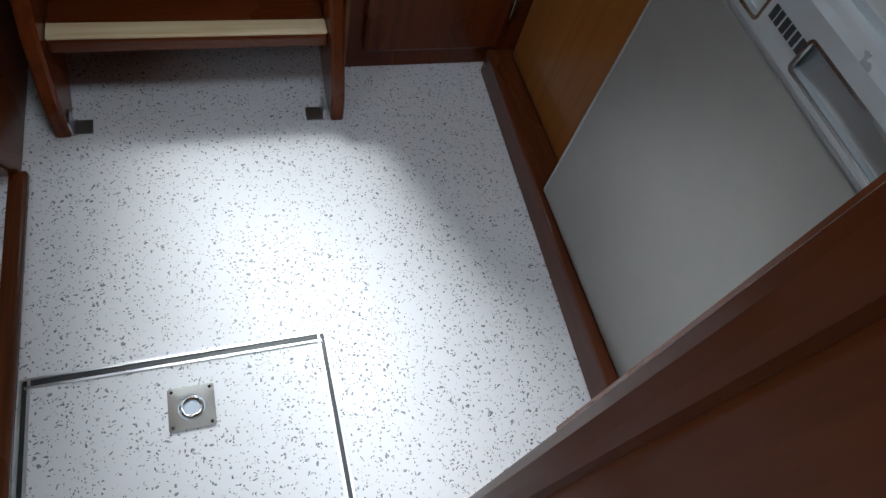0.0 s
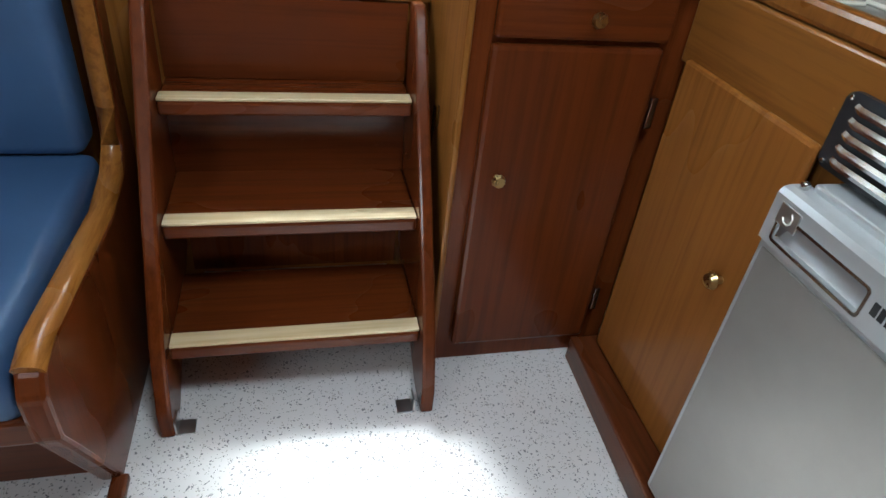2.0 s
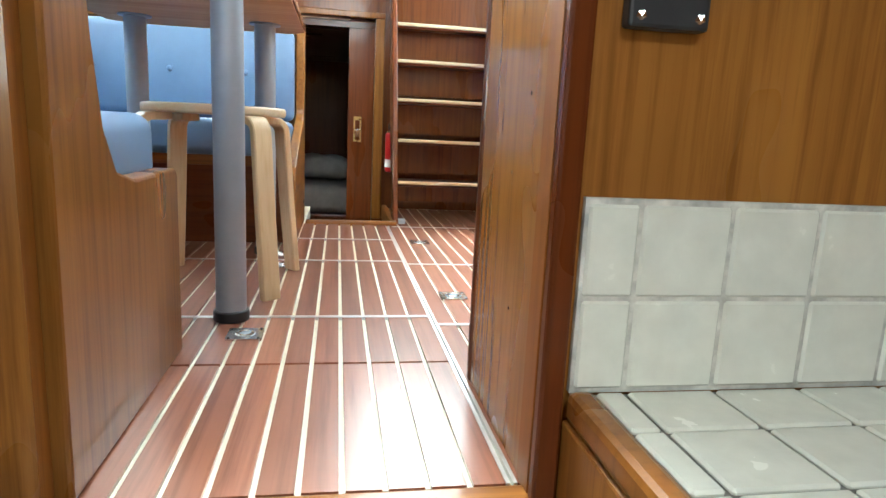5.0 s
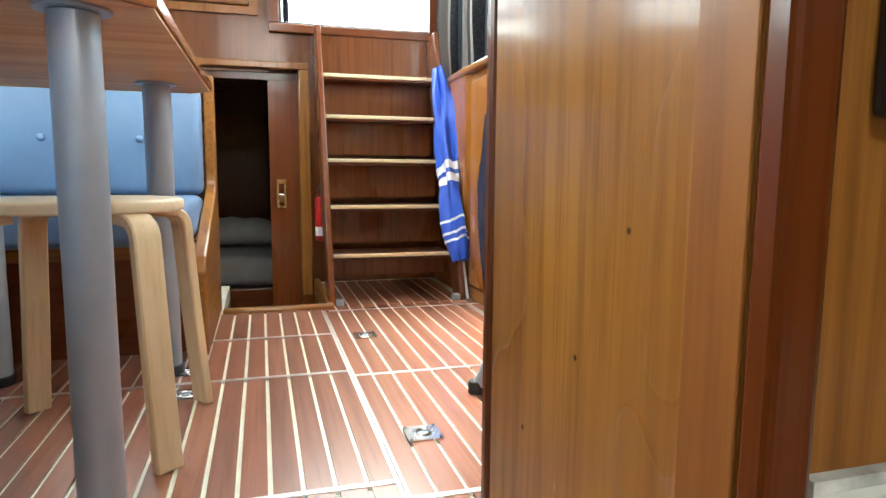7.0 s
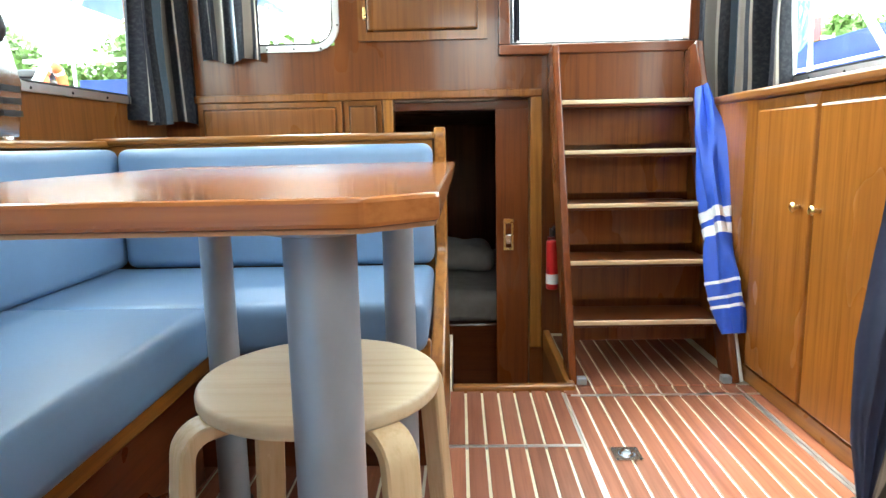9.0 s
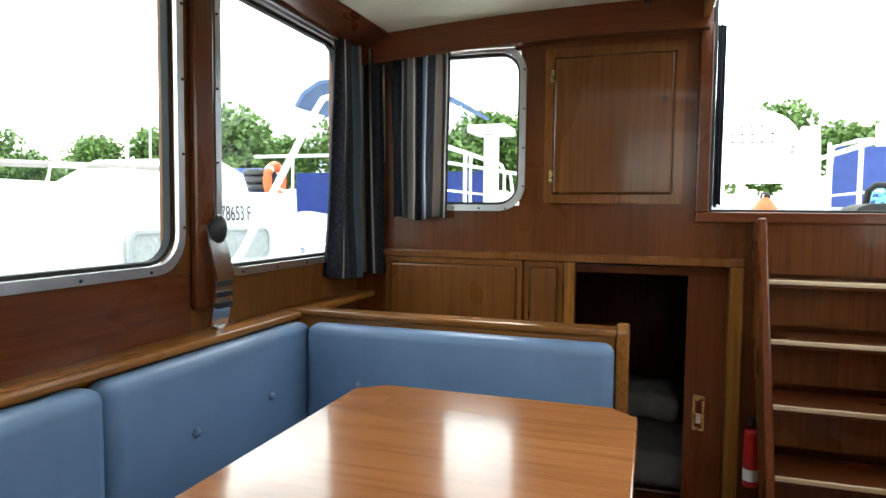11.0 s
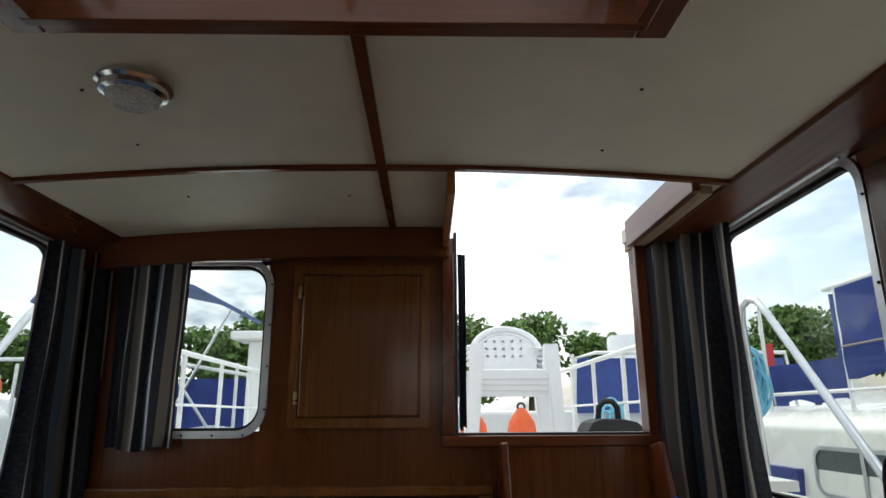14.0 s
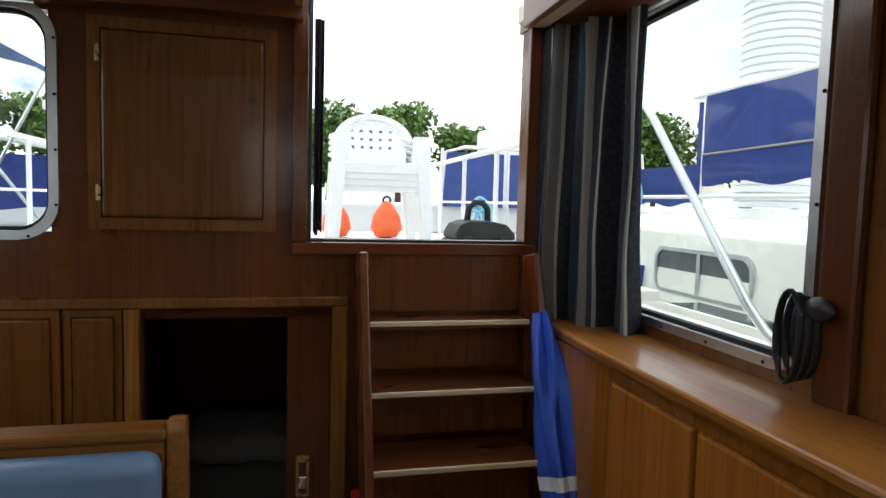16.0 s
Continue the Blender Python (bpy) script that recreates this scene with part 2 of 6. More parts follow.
SKYCANVAS = plain("faded_blue_canvas", (0.09, 0.14, 0.27), 0.8, 0, 0.15, 9.0, 0.2)
VINYL = speckled_vinyl()
CEIL = plain("cream_headlining", (0.62, 0.59, 0.47), 0.6, 0, 0.05, 6.0)
TILE = plain("cream_glazed_tile", (0.66, 0.655, 0.58), 0.22, 0, 0.06, 25.0, 0.04, 0.3)
GROUT = plain("grey_grout", (0.2, 0.19, 0.17), 0.9, 0, 0.3)
PALE_GROUT = plain("pale_grout", (0.5, 0.48, 0.43), 0.9, 0, 0.35, 40.0)
STRIP = plain("pale_caulking", (0.72, 0.69, 0.55), 0.5, 0, 0.1)
ALU = plain("brushed_aluminium", (0.62, 0.63, 0.64), 0.34, 1.0, 0.08)
STEEL = plain("stainless_steel", (0.66, 0.66, 0.65), 0.18, 1.0, 0.05)
GREYPAINT = plain("grey_painted_tube", (0.34, 0.38, 0.43), 0.35, 0.35, 0.06)
BRASS = plain("brass", (0.62, 0.46, 0.2), 0.28, 1.0, 0.12, 60.0)
BLUE = plain("blue_vinyl_cushion", (0.05, 0.11, 0.235), 0.42, 0, 0.08, 8.0, 0.1)
LIGHTBLUE = plain("light_blue_vinyl_cushion", (0.145, 0.23, 0.365), 0.42, 0, 0.07, 8.0, 0.1)
PIPING = plain("navy_piping", (0.03, 0.05, 0.1), 0.6)
RECESS_DARK = plain("dark_recess_metal", (0.09, 0.055, 0.025), 0.5, 0.6)
BLACK = plain("black_plastic", (0.02, 0.02, 0.022), 0.4)
RUBBER = plain("black_rubber", (0.02, 0.02, 0.02), 0.8)
WHITE = plain("white_paint", (0.8, 0.8, 0.78), 0.35, 0, 0.03)
WHITEPLASTIC = plain("white_plastic", (0.8, 0.8, 0.8), 0.4, 0, 0.03)
CREAM = plain("cream_gelcoat", (0.8, 0.79, 0.72), 0.25, 0, 0.03, 3.0)
DARKCANVAS = plain("navy_canvas", (0.035, 0.06, 0.13), 0.8, 0, 0.15, 9.0, 0.2)
CANVAS = plain("blue_canvas", (0.05, 0.085, 0.29), 0.8, 0, 0.15, 9.0, 0.2)
BRIGHTBLUE = plain("bright_blue_nylon", (0.03, 0.09, 0.5), 0.55, 0, 0.1)
NAVY = plain("navy_jacket_cloth", (0.07, 0.08, 0.135), 0.62, 0, 0.2)
LINING = plain("grey_lining_cloth", (0.3, 0.27, 0.24), 0.85, 0, 0.15)
RED = plain("red_enamel", (0.5, 0.015, 0.02), 0.3)
ORANGE = plain("orange_plastic", (0.75, 0.12, 0.03), 0.5)
LINEN = plain("pale_bed_linen", (0.3, 0.27, 0.25), 0.9)
FRIDGE = plain("grey_fridge_panel", (0.33, 0.32, 0.3), 0.36, 0.55, 0.04)
FRIDGE_TRIM = plain("silver_fridge_plastic", (0.55, 0.58, 0.6), 0.32, 0.5, 0.04)
GLASS = glass_pane("window_glass")
SMOKE = plain("dark_cabin_glass", (0.1, 0.11, 0.11), 0.06, 0, 0.1)
CLOTH = striped_cloth()
WEATHERED = wood("weathered_pale_wood", (0.34, 0.25, 0.17), (0.2, 0.14, 0.09), "y", 0.6, 0.0)
ROPE = plain("pale_blue_rope", (0.25, 0.6, 0.75), 0.8)
WATER = plain("grey_water", (0.06, 0.08, 0.08), 0.08, 0, 0.2, 0.6, 0.4)
LEAF = plain("green_leaves", (0.13, 0.22, 0.05), 0.6, 0, 0.45, 1.2)
BARK = plain("bark", (0.12, 0.09, 0.06), 0.9)
DECK = plain("white_deck", (0.72, 0.71, 0.68), 0.6, 0, 0.06)
GRASS = plain("bank_grass", (0.08, 0.14, 0.03), 0.9, 0, 0.3, 0.5)


# ---- mesh helpers ----
ORG = {}


def box(bm, x0, x1, y0, y1, z0, z1):
    v = [bm.verts.new((x, y, z)) for z in (z0, z1) for x, y in ((x0, y0), (x1, y0), (x1, y1), (x0, y1))]
    fs = [bm.faces.new([v[i] for i in q]) for q in ((3, 2, 1, 0), (4, 5, 6, 7), (0, 1, 5, 4), (1, 2, 6, 5), (2, 3, 7, 6), (3, 0, 4, 7))]
    return v, fs


def boxed(x0, x1, y0, y1, z0, z1, bev=0.0, seg=2):
    bm = bmesh.new()
    box(bm, x0, x1, y0, y1, z0, z1)
    if bev:
        bmesh.ops.bevel(bm, geom=bm.edges[:], offset=bev, segments=seg, profile=0.5, affect="EDGES", clamp_overlap=True)
    return bm


def prism(pts, axis, a, b, bev=0.0, bm=None):
    """A profile drawn in the two other axes (in x, y, z order), pushed along an axis from a to b."""
    own = bm is None
    bm = bm or bmesh.new()
    def at(u, v, w):
        return {"x": (w, u, v), "y": (u, w, v), "z": (u, v, w)}[axis]
    lo = [bm.verts.new(at(u, v, a)) for u, v in pts]
    hi = [bm.verts.new(at(u, v, b)) for u, v in pts]
    k = len(pts)
    bm.faces.new(lo)
    bm.faces.new(hi[::-1])
    for i in range(k):
        bm.faces.new((lo[i], hi[i], hi[(i + 1) % k], lo[(i + 1) % k]))
    bmesh.ops.recalc_face_normals(bm, faces=bm.faces[:])
    if bev and own:
        bmesh.ops.bevel(bm, geom=bm.edges[:], offset=bev, segments=2, profile=0.5, affect="EDGES", clamp_overlap=True)
    return bm


def tube(pts, r, n=10, bm=None, radii=None, caps=True, flat=1.0):
    bm = bm or bmesh.new()
    pts = [Vector(p) for p in pts]
    up = Vector((0.13, 0.31, 0.94))
    rings = []
    for i, p in enumerate(pts):
        d = (pts[min(i + 1, len(pts) - 1)] - pts[max(i - 1, 0)]).normalized()
        s = d.cross(up)
        if s.length < 1e-4:
            s = d.cross(Vector((1, 0, 0)))
        s.normalize()
        q = d.cross(s).normalized()
        rr = radii[i] if radii else r
        rings.append([bm.verts.new(p + s * (rr * math.cos(2 * math.pi * k / n)) + q * (flat * rr * math.sin(2 * math.pi * k / n))) for k in range(n)])
    for a, b in zip(rings, rings[1:]):
        for k in range(n):
            bm.faces.new((a[k], a[(k + 1) % n], b[(k + 1) % n], b[k]))
    if caps:
        bm.faces.new(rings[0][::-1])
        bm.faces.new(rings[-1])
    return bm


def cyl(c, r, h, n=24, bev=0.0, r2=None, bm=None):
    own = bm is None
    bm = bm or bmesh.new()
    geo = bmesh.ops.create_cone(bm, cap_ends=True, segments=n, radius1=r, radius2=r if r2 is None else r2, depth=h, matrix=Matrix.Translation((c[0], c[1], c[2] + h / 2)))
    if bev and own:
        es = [e for e in bm.edges if len(e.link_faces) == 2 and any(len(f.verts) > 4 for f in e.link_faces)]
        bmesh.ops.bevel(bm, geom=es, offset=bev, segments=3, profile=0.5, affect="EDGES", clamp_overlap=True)
    return bm


def ball(c, r, bm=None, sub=2, squash=(1, 1, 1)):
    bm = bm or bmesh.new()
    bmesh.ops.create_icosphere(bm, subdivisions=sub, radius=r, matrix=Matrix.Translation(c) @ Matrix.Diagonal((*squash, 1)))
    return bm


def arc(cx, cy, r, a0, a1, n):
    return [(cx + r * math.cos(radians(a0 + (a1 - a0) * i / n)), cy + r * math.sin(radians(a0 + (a1 - a0) * i / n))) for i in range(n + 1)]


def round_rect(x0, x1, y0, y1, r, n=6):
    return arc(x1 - r, y1 - r, r, 0, 90, n) + arc(x0 + r, y1 - r, r, 90, 180, n) + arc(x0 + r, y0 + r, r, 180, 270, n) + arc(x1 - r, y0 + r, r, 270, 360, n)


def ring_frame(inner, outer, axis, a, b):
    """A frame between two loops of equal length, pushed along an axis."""
    bm = bmesh.new()
    def at(p, w):
        u, v = p
        return {"x": (w, u, v), "y": (u, w, v), "z": (u, v, w)}[axis]
    loops = [[bm.verts.new(at(p, w)) for p in pts] for pts, w in ((inner, a), (outer, a), (outer, b), (inner, b))]
    k = len(inner)
    for q in range(4):
        s, t = loops[q], loops[(q + 1) % 4]
        for i in range(k):
            bm.faces.new((s[i], s[(i + 1) % k], t[(i + 1) % k], t[i]))
    bmesh.ops.recalc_face_normals(bm, faces=bm.faces[:])
    return bm


def thing(name, place, label, category, group="", kind=""):
    e = new(name)
    e.location = place
    e.empty_display_size = 0.1
    ORG[e] = Vector(place)
    return tagged(e, label, category, group, kind)


def part(name, bm, mat, parent=None, label="", smooth=False, category="", group="", kind=""):
    """One mesh object, from world coordinates, under a thing or a part."""
    org = ORG[parent] if parent else Vector((0, 0, 0))
    if parent is None:
        cs = [v.co for v in bm.verts]
        org = Vector([(min(c[i] for c in cs) + max(c[i] for c in cs)) / 2 for i in (0, 1)] + [min(c[2] for c in cs)])
    if parent is not None:
        cs = [v.co for v in bm.verts]
        mid = Vector([(min(c[i] for c in cs) + max(c[i] for c in cs)) / 2 for i in range(3)])
    else:
        mid = org
    bmesh.ops.translate(bm, verts=bm.verts[:], vec=-mid)
    me = bpy.data.meshes.new(name)
    bm.to_mesh(me)
    bm.free()
    me.materials.append(mat)
    for f in me.polygons:
        f.use_smooth = bool(smooth)
    ob = new(name, me)
    if smooth:
        me.set_sharp_from_angle(angle=radians(40))
    ob.location = mid - org if parent is not None else mid
    if parent is not None:
        ob.parent = parent
    ORG[ob] = mid
    return tagged(ob, label, category, group, kind)


def structure(name, bm, mat, label, category="", smooth=False):
    return part(name, bm, mat, None, label, smooth, category or name.split("_")[0], "", "structure")


def holed(axis, a, b, u0, u1, v0, v1, holes):
    """A slab from a to b along an axis with rectangular openings through it."""
    bm = bmesh.new()
    us = sorted({u0, u1, *[h[0] for h in holes], *[h[1] for h in holes]})
    vs = sorted({v0, v1, *[h[2] for h in holes], *[h[3] for h in holes]})
    us, vs = [u for u in us if u0 <= u <= u1], [v for v in vs if v0 <= v <= v1]
    grid = {}
    def solid(i, j):
        if not (0 <= i < len(us) - 1 and 0 <= j < len(vs) - 1):
            return False
        cu, cv = (us[i] + us[i + 1]) / 2, (vs[j] + vs[j + 1]) / 2
        return not any(h[0] < cu < h[1] and h[2] < cv < h[3] for h in holes)
    def vert(i, j, w):
        if (i, j, w) not in grid:
            u, v, p = us[i], vs[j], (a, b)[w]
            grid[i, j, w] = bm.verts.new({"x": (p, u, v), "y": (u, p, v), "z": (u, v, p)}[axis])
        return grid[i, j, w]
    for i in range(len(us) - 1):
        for j in range(len(vs) - 1):
            if not solid(i, j):
                continue
            for w in (0, 1):
                bm.faces.new([vert(*q, w) for q in ((i, j), (i + 1, j), (i + 1, j + 1), (i, j + 1))])
            for di, dj, p, q in ((-1, 0, (i, j), (i, j + 1)), (1, 0, (i + 1, j), (i + 1, j + 1)), (0, -1, (i, j), (i + 1, j)), (0, 1, (i, j + 1), (i + 1, j + 1))):
                if not solid(i + di, j + dj):
                    bm.faces.new((vert(*p, 0), vert(*q, 0), vert(*q, 1), vert(*p, 1)))
    bmesh.ops.recalc_face_normals(bm, faces=bm.faces[:])
    return bm


# ---- setting: saloon ----
LOW = -0.748
LEFT, RIGHT, AFT, FWD, TOP = -1.47, 0.81, 2.15, -0.54, 1.815


def camber(x):
    return TOP + 0.057 * (1 - ((x + 0.33) / 1.14) ** 2)


def roof_sheet(name, z0, z1, mat, label, ys, xs, holes):
    bm = bmesh.new()
    for i in range(len(xs) - 1):
        for j in range(len(ys) - 1):
            cx, cy = (xs[i] + xs[i + 1]) / 2, (ys[j] + ys[j + 1]) / 2
            if any(h[0] < cx < h[1] and h[2] < cy < h[3] for h in holes):
                continue
            v = [bm.verts.new((x, y, camber(x) + z)) for z in (z0, z1) for x, y in ((xs[i], ys[j]), (xs[i + 1], ys[j]), (xs[i + 1], ys[j + 1]), (xs[i], ys[j + 1]))]
            for q in ((3, 2, 1, 0), (4, 5, 6, 7), (0, 1, 5, 4), (1, 2, 6, 5), (2, 3, 7, 6), (3, 0, 4, 7)):
                bm.faces.new([v[k] for k in q])
    bmesh.ops.remove_doubles(bm, verts=bm.verts[:], dist=0.0005)
    return structure(name, bm, mat, label, "ceiling", True)


SKY = (-0.82, 0.125, -0.02, 0.755)
HATCH = (-0.13, 0.53, 1.52, 2.3)
SKY_HOLE = (SKY[0] - 0.012, SKY[1] + 0.012, SKY[2] - 0.012, SKY[3] + 0.012)
HATCH_HOLE = (HATCH[0] - 0.012, HATCH[1] + 0.012, HATCH[2] - 0.012, 2.3)
xs = sorted([LEFT - 0.05, -1.3, -1.1, -0.95, SKY_HOLE[0], -0.65, -0.5, -0.33, -0.2, HATCH_HOLE[0], 0.0, SKY_HOLE[1], 0.3, 0.42, HATCH_HOLE[1], 0.66, RIGHT + 0.05])
ys = sorted([FWD - 0.1, SKY_HOLE[2], SKY_HOLE[3], HATCH_HOLE[2], AFT + 0.06])
roof_sheet("ceiling", 0.0, 0.05, CEIL, "cream vinyl saloon ceiling with dark wooden battens", ys, xs, (SKY_HOLE, HATCH_HOLE))

W1, W2, W3 = (0.28, 1.085, 0.985, 1.745), (1.255, 2.0, 0.955, 1.765), (-1.2, -0.785, 1.155, 1.74)
R1, R2 = (1.255, 2.0, 0.965, 1.80), (0.22, 1.02, 0.965, 1.80)
structure("wall_left", holed("x", LEFT - 0.05, LEFT, FWD + 0.005, AFT + 0.05, -0.05, TOP + 0.02, [W1, W2]), LOCKER, "varnished teak saloon side with two windows", "wall")
structure("wall_right", holed("x", RIGHT, RIGHT + 0.05, FWD + 0.005, AFT + 0.05, -0.05, TOP + 0.02, [R1, R2]), LOCKER, "varnished teak saloon side with windows", "wall")
DOOR = (-0.565, -0.035, -0.45, 0.9449)
structure("wall_aft", holed("y", AFT, AFT + 0.05, LEFT, RIGHT, -0.5, TOP + 0.03, [W3, DOOR, (HATCH[0] + 0.02, 0.56, 1.14, 2.2)]), BULK, "varnished teak aft bulkhead with door and hatch openings", "wall")
structure("wall_forward", holed("y", FWD, FWD + 0.03, LEFT, RIGHT + 0.3, LOW, TOP + 0.02, [(-0.505, 0.025, 0.0, 1.75)]), TEAK_V, "varnished teak bulkhead between saloon and galley", "wall")


def window(name, axis, p, r, side, label, frame_in=0.012, slide=0.0):
    w = thing(name, (0, 0, 0), label, "window", "", "structure")
    inner = round_rect(r[0] + 0.002, r[1] - 0.002, r[2] + 0.002, r[3] - 0.002, 0.08)
    outer = round_rect(r[0] - 0.022, r[1] + 0.022, r[2] - 0.022, r[3] + 0.022, 0.1)
    part("window_frame", ring_frame(inner, outer, axis, p, p + side * 0.012), ALU, w, "bright aluminium frame with rounded corners", True)
    seal_out = round_rect(r[0] + 0.002, r[1] - 0.002, r[2] + 0.002, r[3] - 0.002, 0.08)
    seal_in = round_rect(r[0] + 0.012, r[1] - 0.012, r[2] + 0.012, r[3] - 0.012, 0.072)
    part("seal", ring_frame(seal_in, seal_out, axis, p - side * 0.03, p - side * 0.008), RUBBER, w, "black rubber seal", True)
    pts = round_rect(r[0] + 0.006, r[1] - 0.006, r[2] + 0.006, r[3] - 0.006, 0.078)
    pane = part("pane", prism(pts, axis, p - side * 0.026, p - side * 0.02), GLASS, w, "clear glass pane")
    pane.visible_shadow = False
    u = []
    for k in range(4):
        u.append((r[0] + (r[1] - r[0]) * (k + 0.5) / 4, r[2] - 0.012))
        u.append((r[0] + (r[1] - r[0]) * (k + 0.5) / 4, r[3] + 0.016))
        u.append((r[0] - 0.016, r[2] + (r[3] - r[2]) * (k + 0.5) / 4))
        u.append((r[1] + 0.016, r[2] + (r[3] - r[2]) * (k + 0.5) / 4))
    for a, b in u:
        c = {"x": (p + side * 0.0125, a, b), "y": (a, p + side * 0.0125, b)}[axis]
        part("screw", ball(c, 0.0045, None, 1), RUBBER, w)
    return w


window("window_1", "x", LEFT, W1, 1, "large side window in a rounded aluminium frame")
window("window_2", "x", LEFT, W2, 1, "aft side window in a rounded aluminium frame")
window("window_3", "y", AFT, W3, -1, "small rounded window in the aft bulkhead")
window("window_4", "x", RIGHT, R1, -1, "side window in a rounded aluminium frame")
window("window_5", "x", RIGHT, R2, -1, "forward side window in a rounded aluminium frame")

# beams, battens and trim under the ceiling
def batten(name, x0, x1, y0, y1, drop, mat, label):
    n = max(1, int((x1 - x0) / 0.12))
    bm = bmesh.new()
    for i in range(n):
        a, b = x0 + (x1 - x0) * i / n, x0 + (x1 - x0) * (i + 1) / n
        v = [bm.verts.new((x, y, camber(x) + z)) for z in (-drop, 0.002) for x, y in ((a, y0), (b, y0), (b, y1), (a, y1))]
        for q in ((3, 2, 1, 0), (4, 5, 6, 7), (0, 1, 5, 4), (1, 2, 6, 5), (2, 3, 7, 6), (3, 0, 4, 7)):
            bm.faces.new([v[k] for k in q])
    bmesh.ops.remove_doubles(bm, verts=bm.verts[:], dist=0.0005)
    return structure(name, bm, mat, label, "trim")


batten("trim_1", LEFT + 0.06, RIGHT - 0.06, 1.50, 1.52, 0.012, MAHO_X, "dark wooden ceiling batten across the saloon")
batten("trim_2", -0.345, -0.32, SKY[3] + 0.07, 1.5, 0.013, MAHO_Y, "dark wooden ceiling batten along the saloon")
batten("trim_3", -0.345, -0.32, 1.52, AFT - 0.06, 0.013, MAHO_Y, "dark wooden ceiling batten along the saloon")
batten("beam_aft", LEFT + 0.02, HATCH[0], AFT - 0.06, AFT - 0.002, 0.11, MAHO_X, "dark mahogany beam above the aft bulkhead")
for nm, pr in (("trim_left", [(-1.305, 1.85), (-1.305, 1.818), (-1.44, 1.772), (-1.468, 1.772), (-1.468, 1.85)]), ("trim_right", [(0.615, 1.85), (0.615, 1.818), (0.77, 1.798), (0.808, 1.798), (0.808, 1.85)])):
    bm = prism(pr, "y", FWD + 0.03, AFT - 0.002, 0.004)
    for v in bm.verts:
        if -1.34 < v.co.x < 0.65 and v.co.y < 0.5:
            v.co.x += -0.07 if nm == "trim_left" else 0.05
    structure(nm, bm, MAHO_Y, "dark mahogany cornice under the ceiling", "trim")
for nm, x, w in (("post_left", LEFT + 0.002, 0.022), ("post_right", RIGHT - 0.024, 0.022)):
    structure(nm, boxed(x, x + w, 1.13, 1.215, 0.86, TOP - 0.065, 0.01), MAHO_V, "dark mahogany window post", "trim")

# skylight with its coaming, glass and catches
skylight = thing("skylight", (0, 0, TOP), "framed roof skylight with dark catches, daylight above", "skylight", "", "structure")
a0, a1, b0, b1 = SKY
cz = camber(-0.33)
for nm, r in (("coaming_side", (a0 - 0.02, a0, b0, b1)), ("coaming_side", (a1, a1 + 0.02, b0, b1)), ("coaming_end", (a0 - 0.02, a1 + 0.02, b1, b1 + 0.02)), ("coaming_end", (a0 - 0.02, a1 + 0.02, b0 - 0.02, b0))):
    part(nm, boxed(*r, TOP - 0.012, cz + 0.037, 0.002), MAHO_X if nm == "coaming_end" else MAHO_Y, skylight)
for nm, r in (("trim_side", (a0 - 0.075, a0 - 0.02, b0 - 0.07, b1 + 0.07)), ("trim_side", (a1 + 0.02, a1 + 0.075, b0 - 0.07, b1 + 0.07)), ("trim_end", (a0 - 0.02, a1 + 0.02, b1 + 0.02, b1 + 0.07)), ("trim_end", (a0 - 0.02, a1 + 0.02, b0 - 0.07, b0 - 0.02))):
    part(nm, boxed(*r, TOP + 0.008, TOP + 0.05, 0.004), MAHO_X if nm == "trim_end" else MAHO_Y, skylight)
part("glazing_frame", ring_frame(round_rect(a0 + 0.014, a1 - 0.014, b0 + 0.014, b1 - 0.014, 0.08), round_rect(a0 - 0.01, a1 + 0.01, b0 - 0.01, b1 + 0.01, 0.012), "z", cz + 0.022, cz + 0.037), ALU, skylight, "aluminium glazing frame", True)
sp = part("pane", prism(round_rect(a0 + 0.02, a1 - 0.02, b0 + 0.02, b1 - 0.02, 0.095), "z", cz + 0.038, cz + 0.043), GLASS, skylight, "clear acrylic pane")
sp.visible_shadow = False
for x in (-0.745, -0.33, 0.085):
    part("catch", tube([(x, b1 - 0.012, cz + 0.02), (x - 0.004, b1 - 0.035, cz + 0.016), (x - 0.012, b1 - 0.1, cz + 0.022)], 0.01, 8, None, (0.017, 0.012, 0.006)), BLACK, skylight, "black catch lever", True)

# frame round the companionway hatch
hatch = thing("hatch_frame", (0.2, AFT, 1.1), "dark wooden companionway frame, hatch open to the aft deck", "hatch", "", "structure")
part("sill", boxed(-0.155, 0.60, AFT - 0.028, AFT + 0.07, 1.10, 1.138, 0.005), MAHO_X, hatch)
part("sill_track", boxed(-0.11, 0.56, AFT - 0.012, AFT + 0.04, 1.138, 1.147, 0.002), BLACK, hatch, "black sliding track")
part("jamb", boxed(-0.155, -0.112, AFT - 0.03, AFT + 0.06, 1.138, TOP - 0.03, 0.004), MAHO_V, hatch)
part("jamb", boxed(0.56, 0.60, AFT - 0.02, AFT + 0.06, 1.138, TOP + 0.03, 0.004), MAHO_V, hatch)
part("jamb_track", boxed(-0.112, -0.10, AFT - 0.012, AFT + 0.04, 1.147, TOP + 0.05, 0.002), BLACK, hatch)
part("coaming", boxed(HATCH[0] - 0.022, HATCH[0], 1.52, AFT - 0.03, TOP - 0.02, TOP + 0.12, 0.003), TEAK_Y, hatch)
part("coaming", boxed(HATCH[1], HATCH[1] + 0.025, 1.524, AFT - 0.02, TOP - 0.01, TOP + 0.09, 0.003), MAHO_Y, hatch)
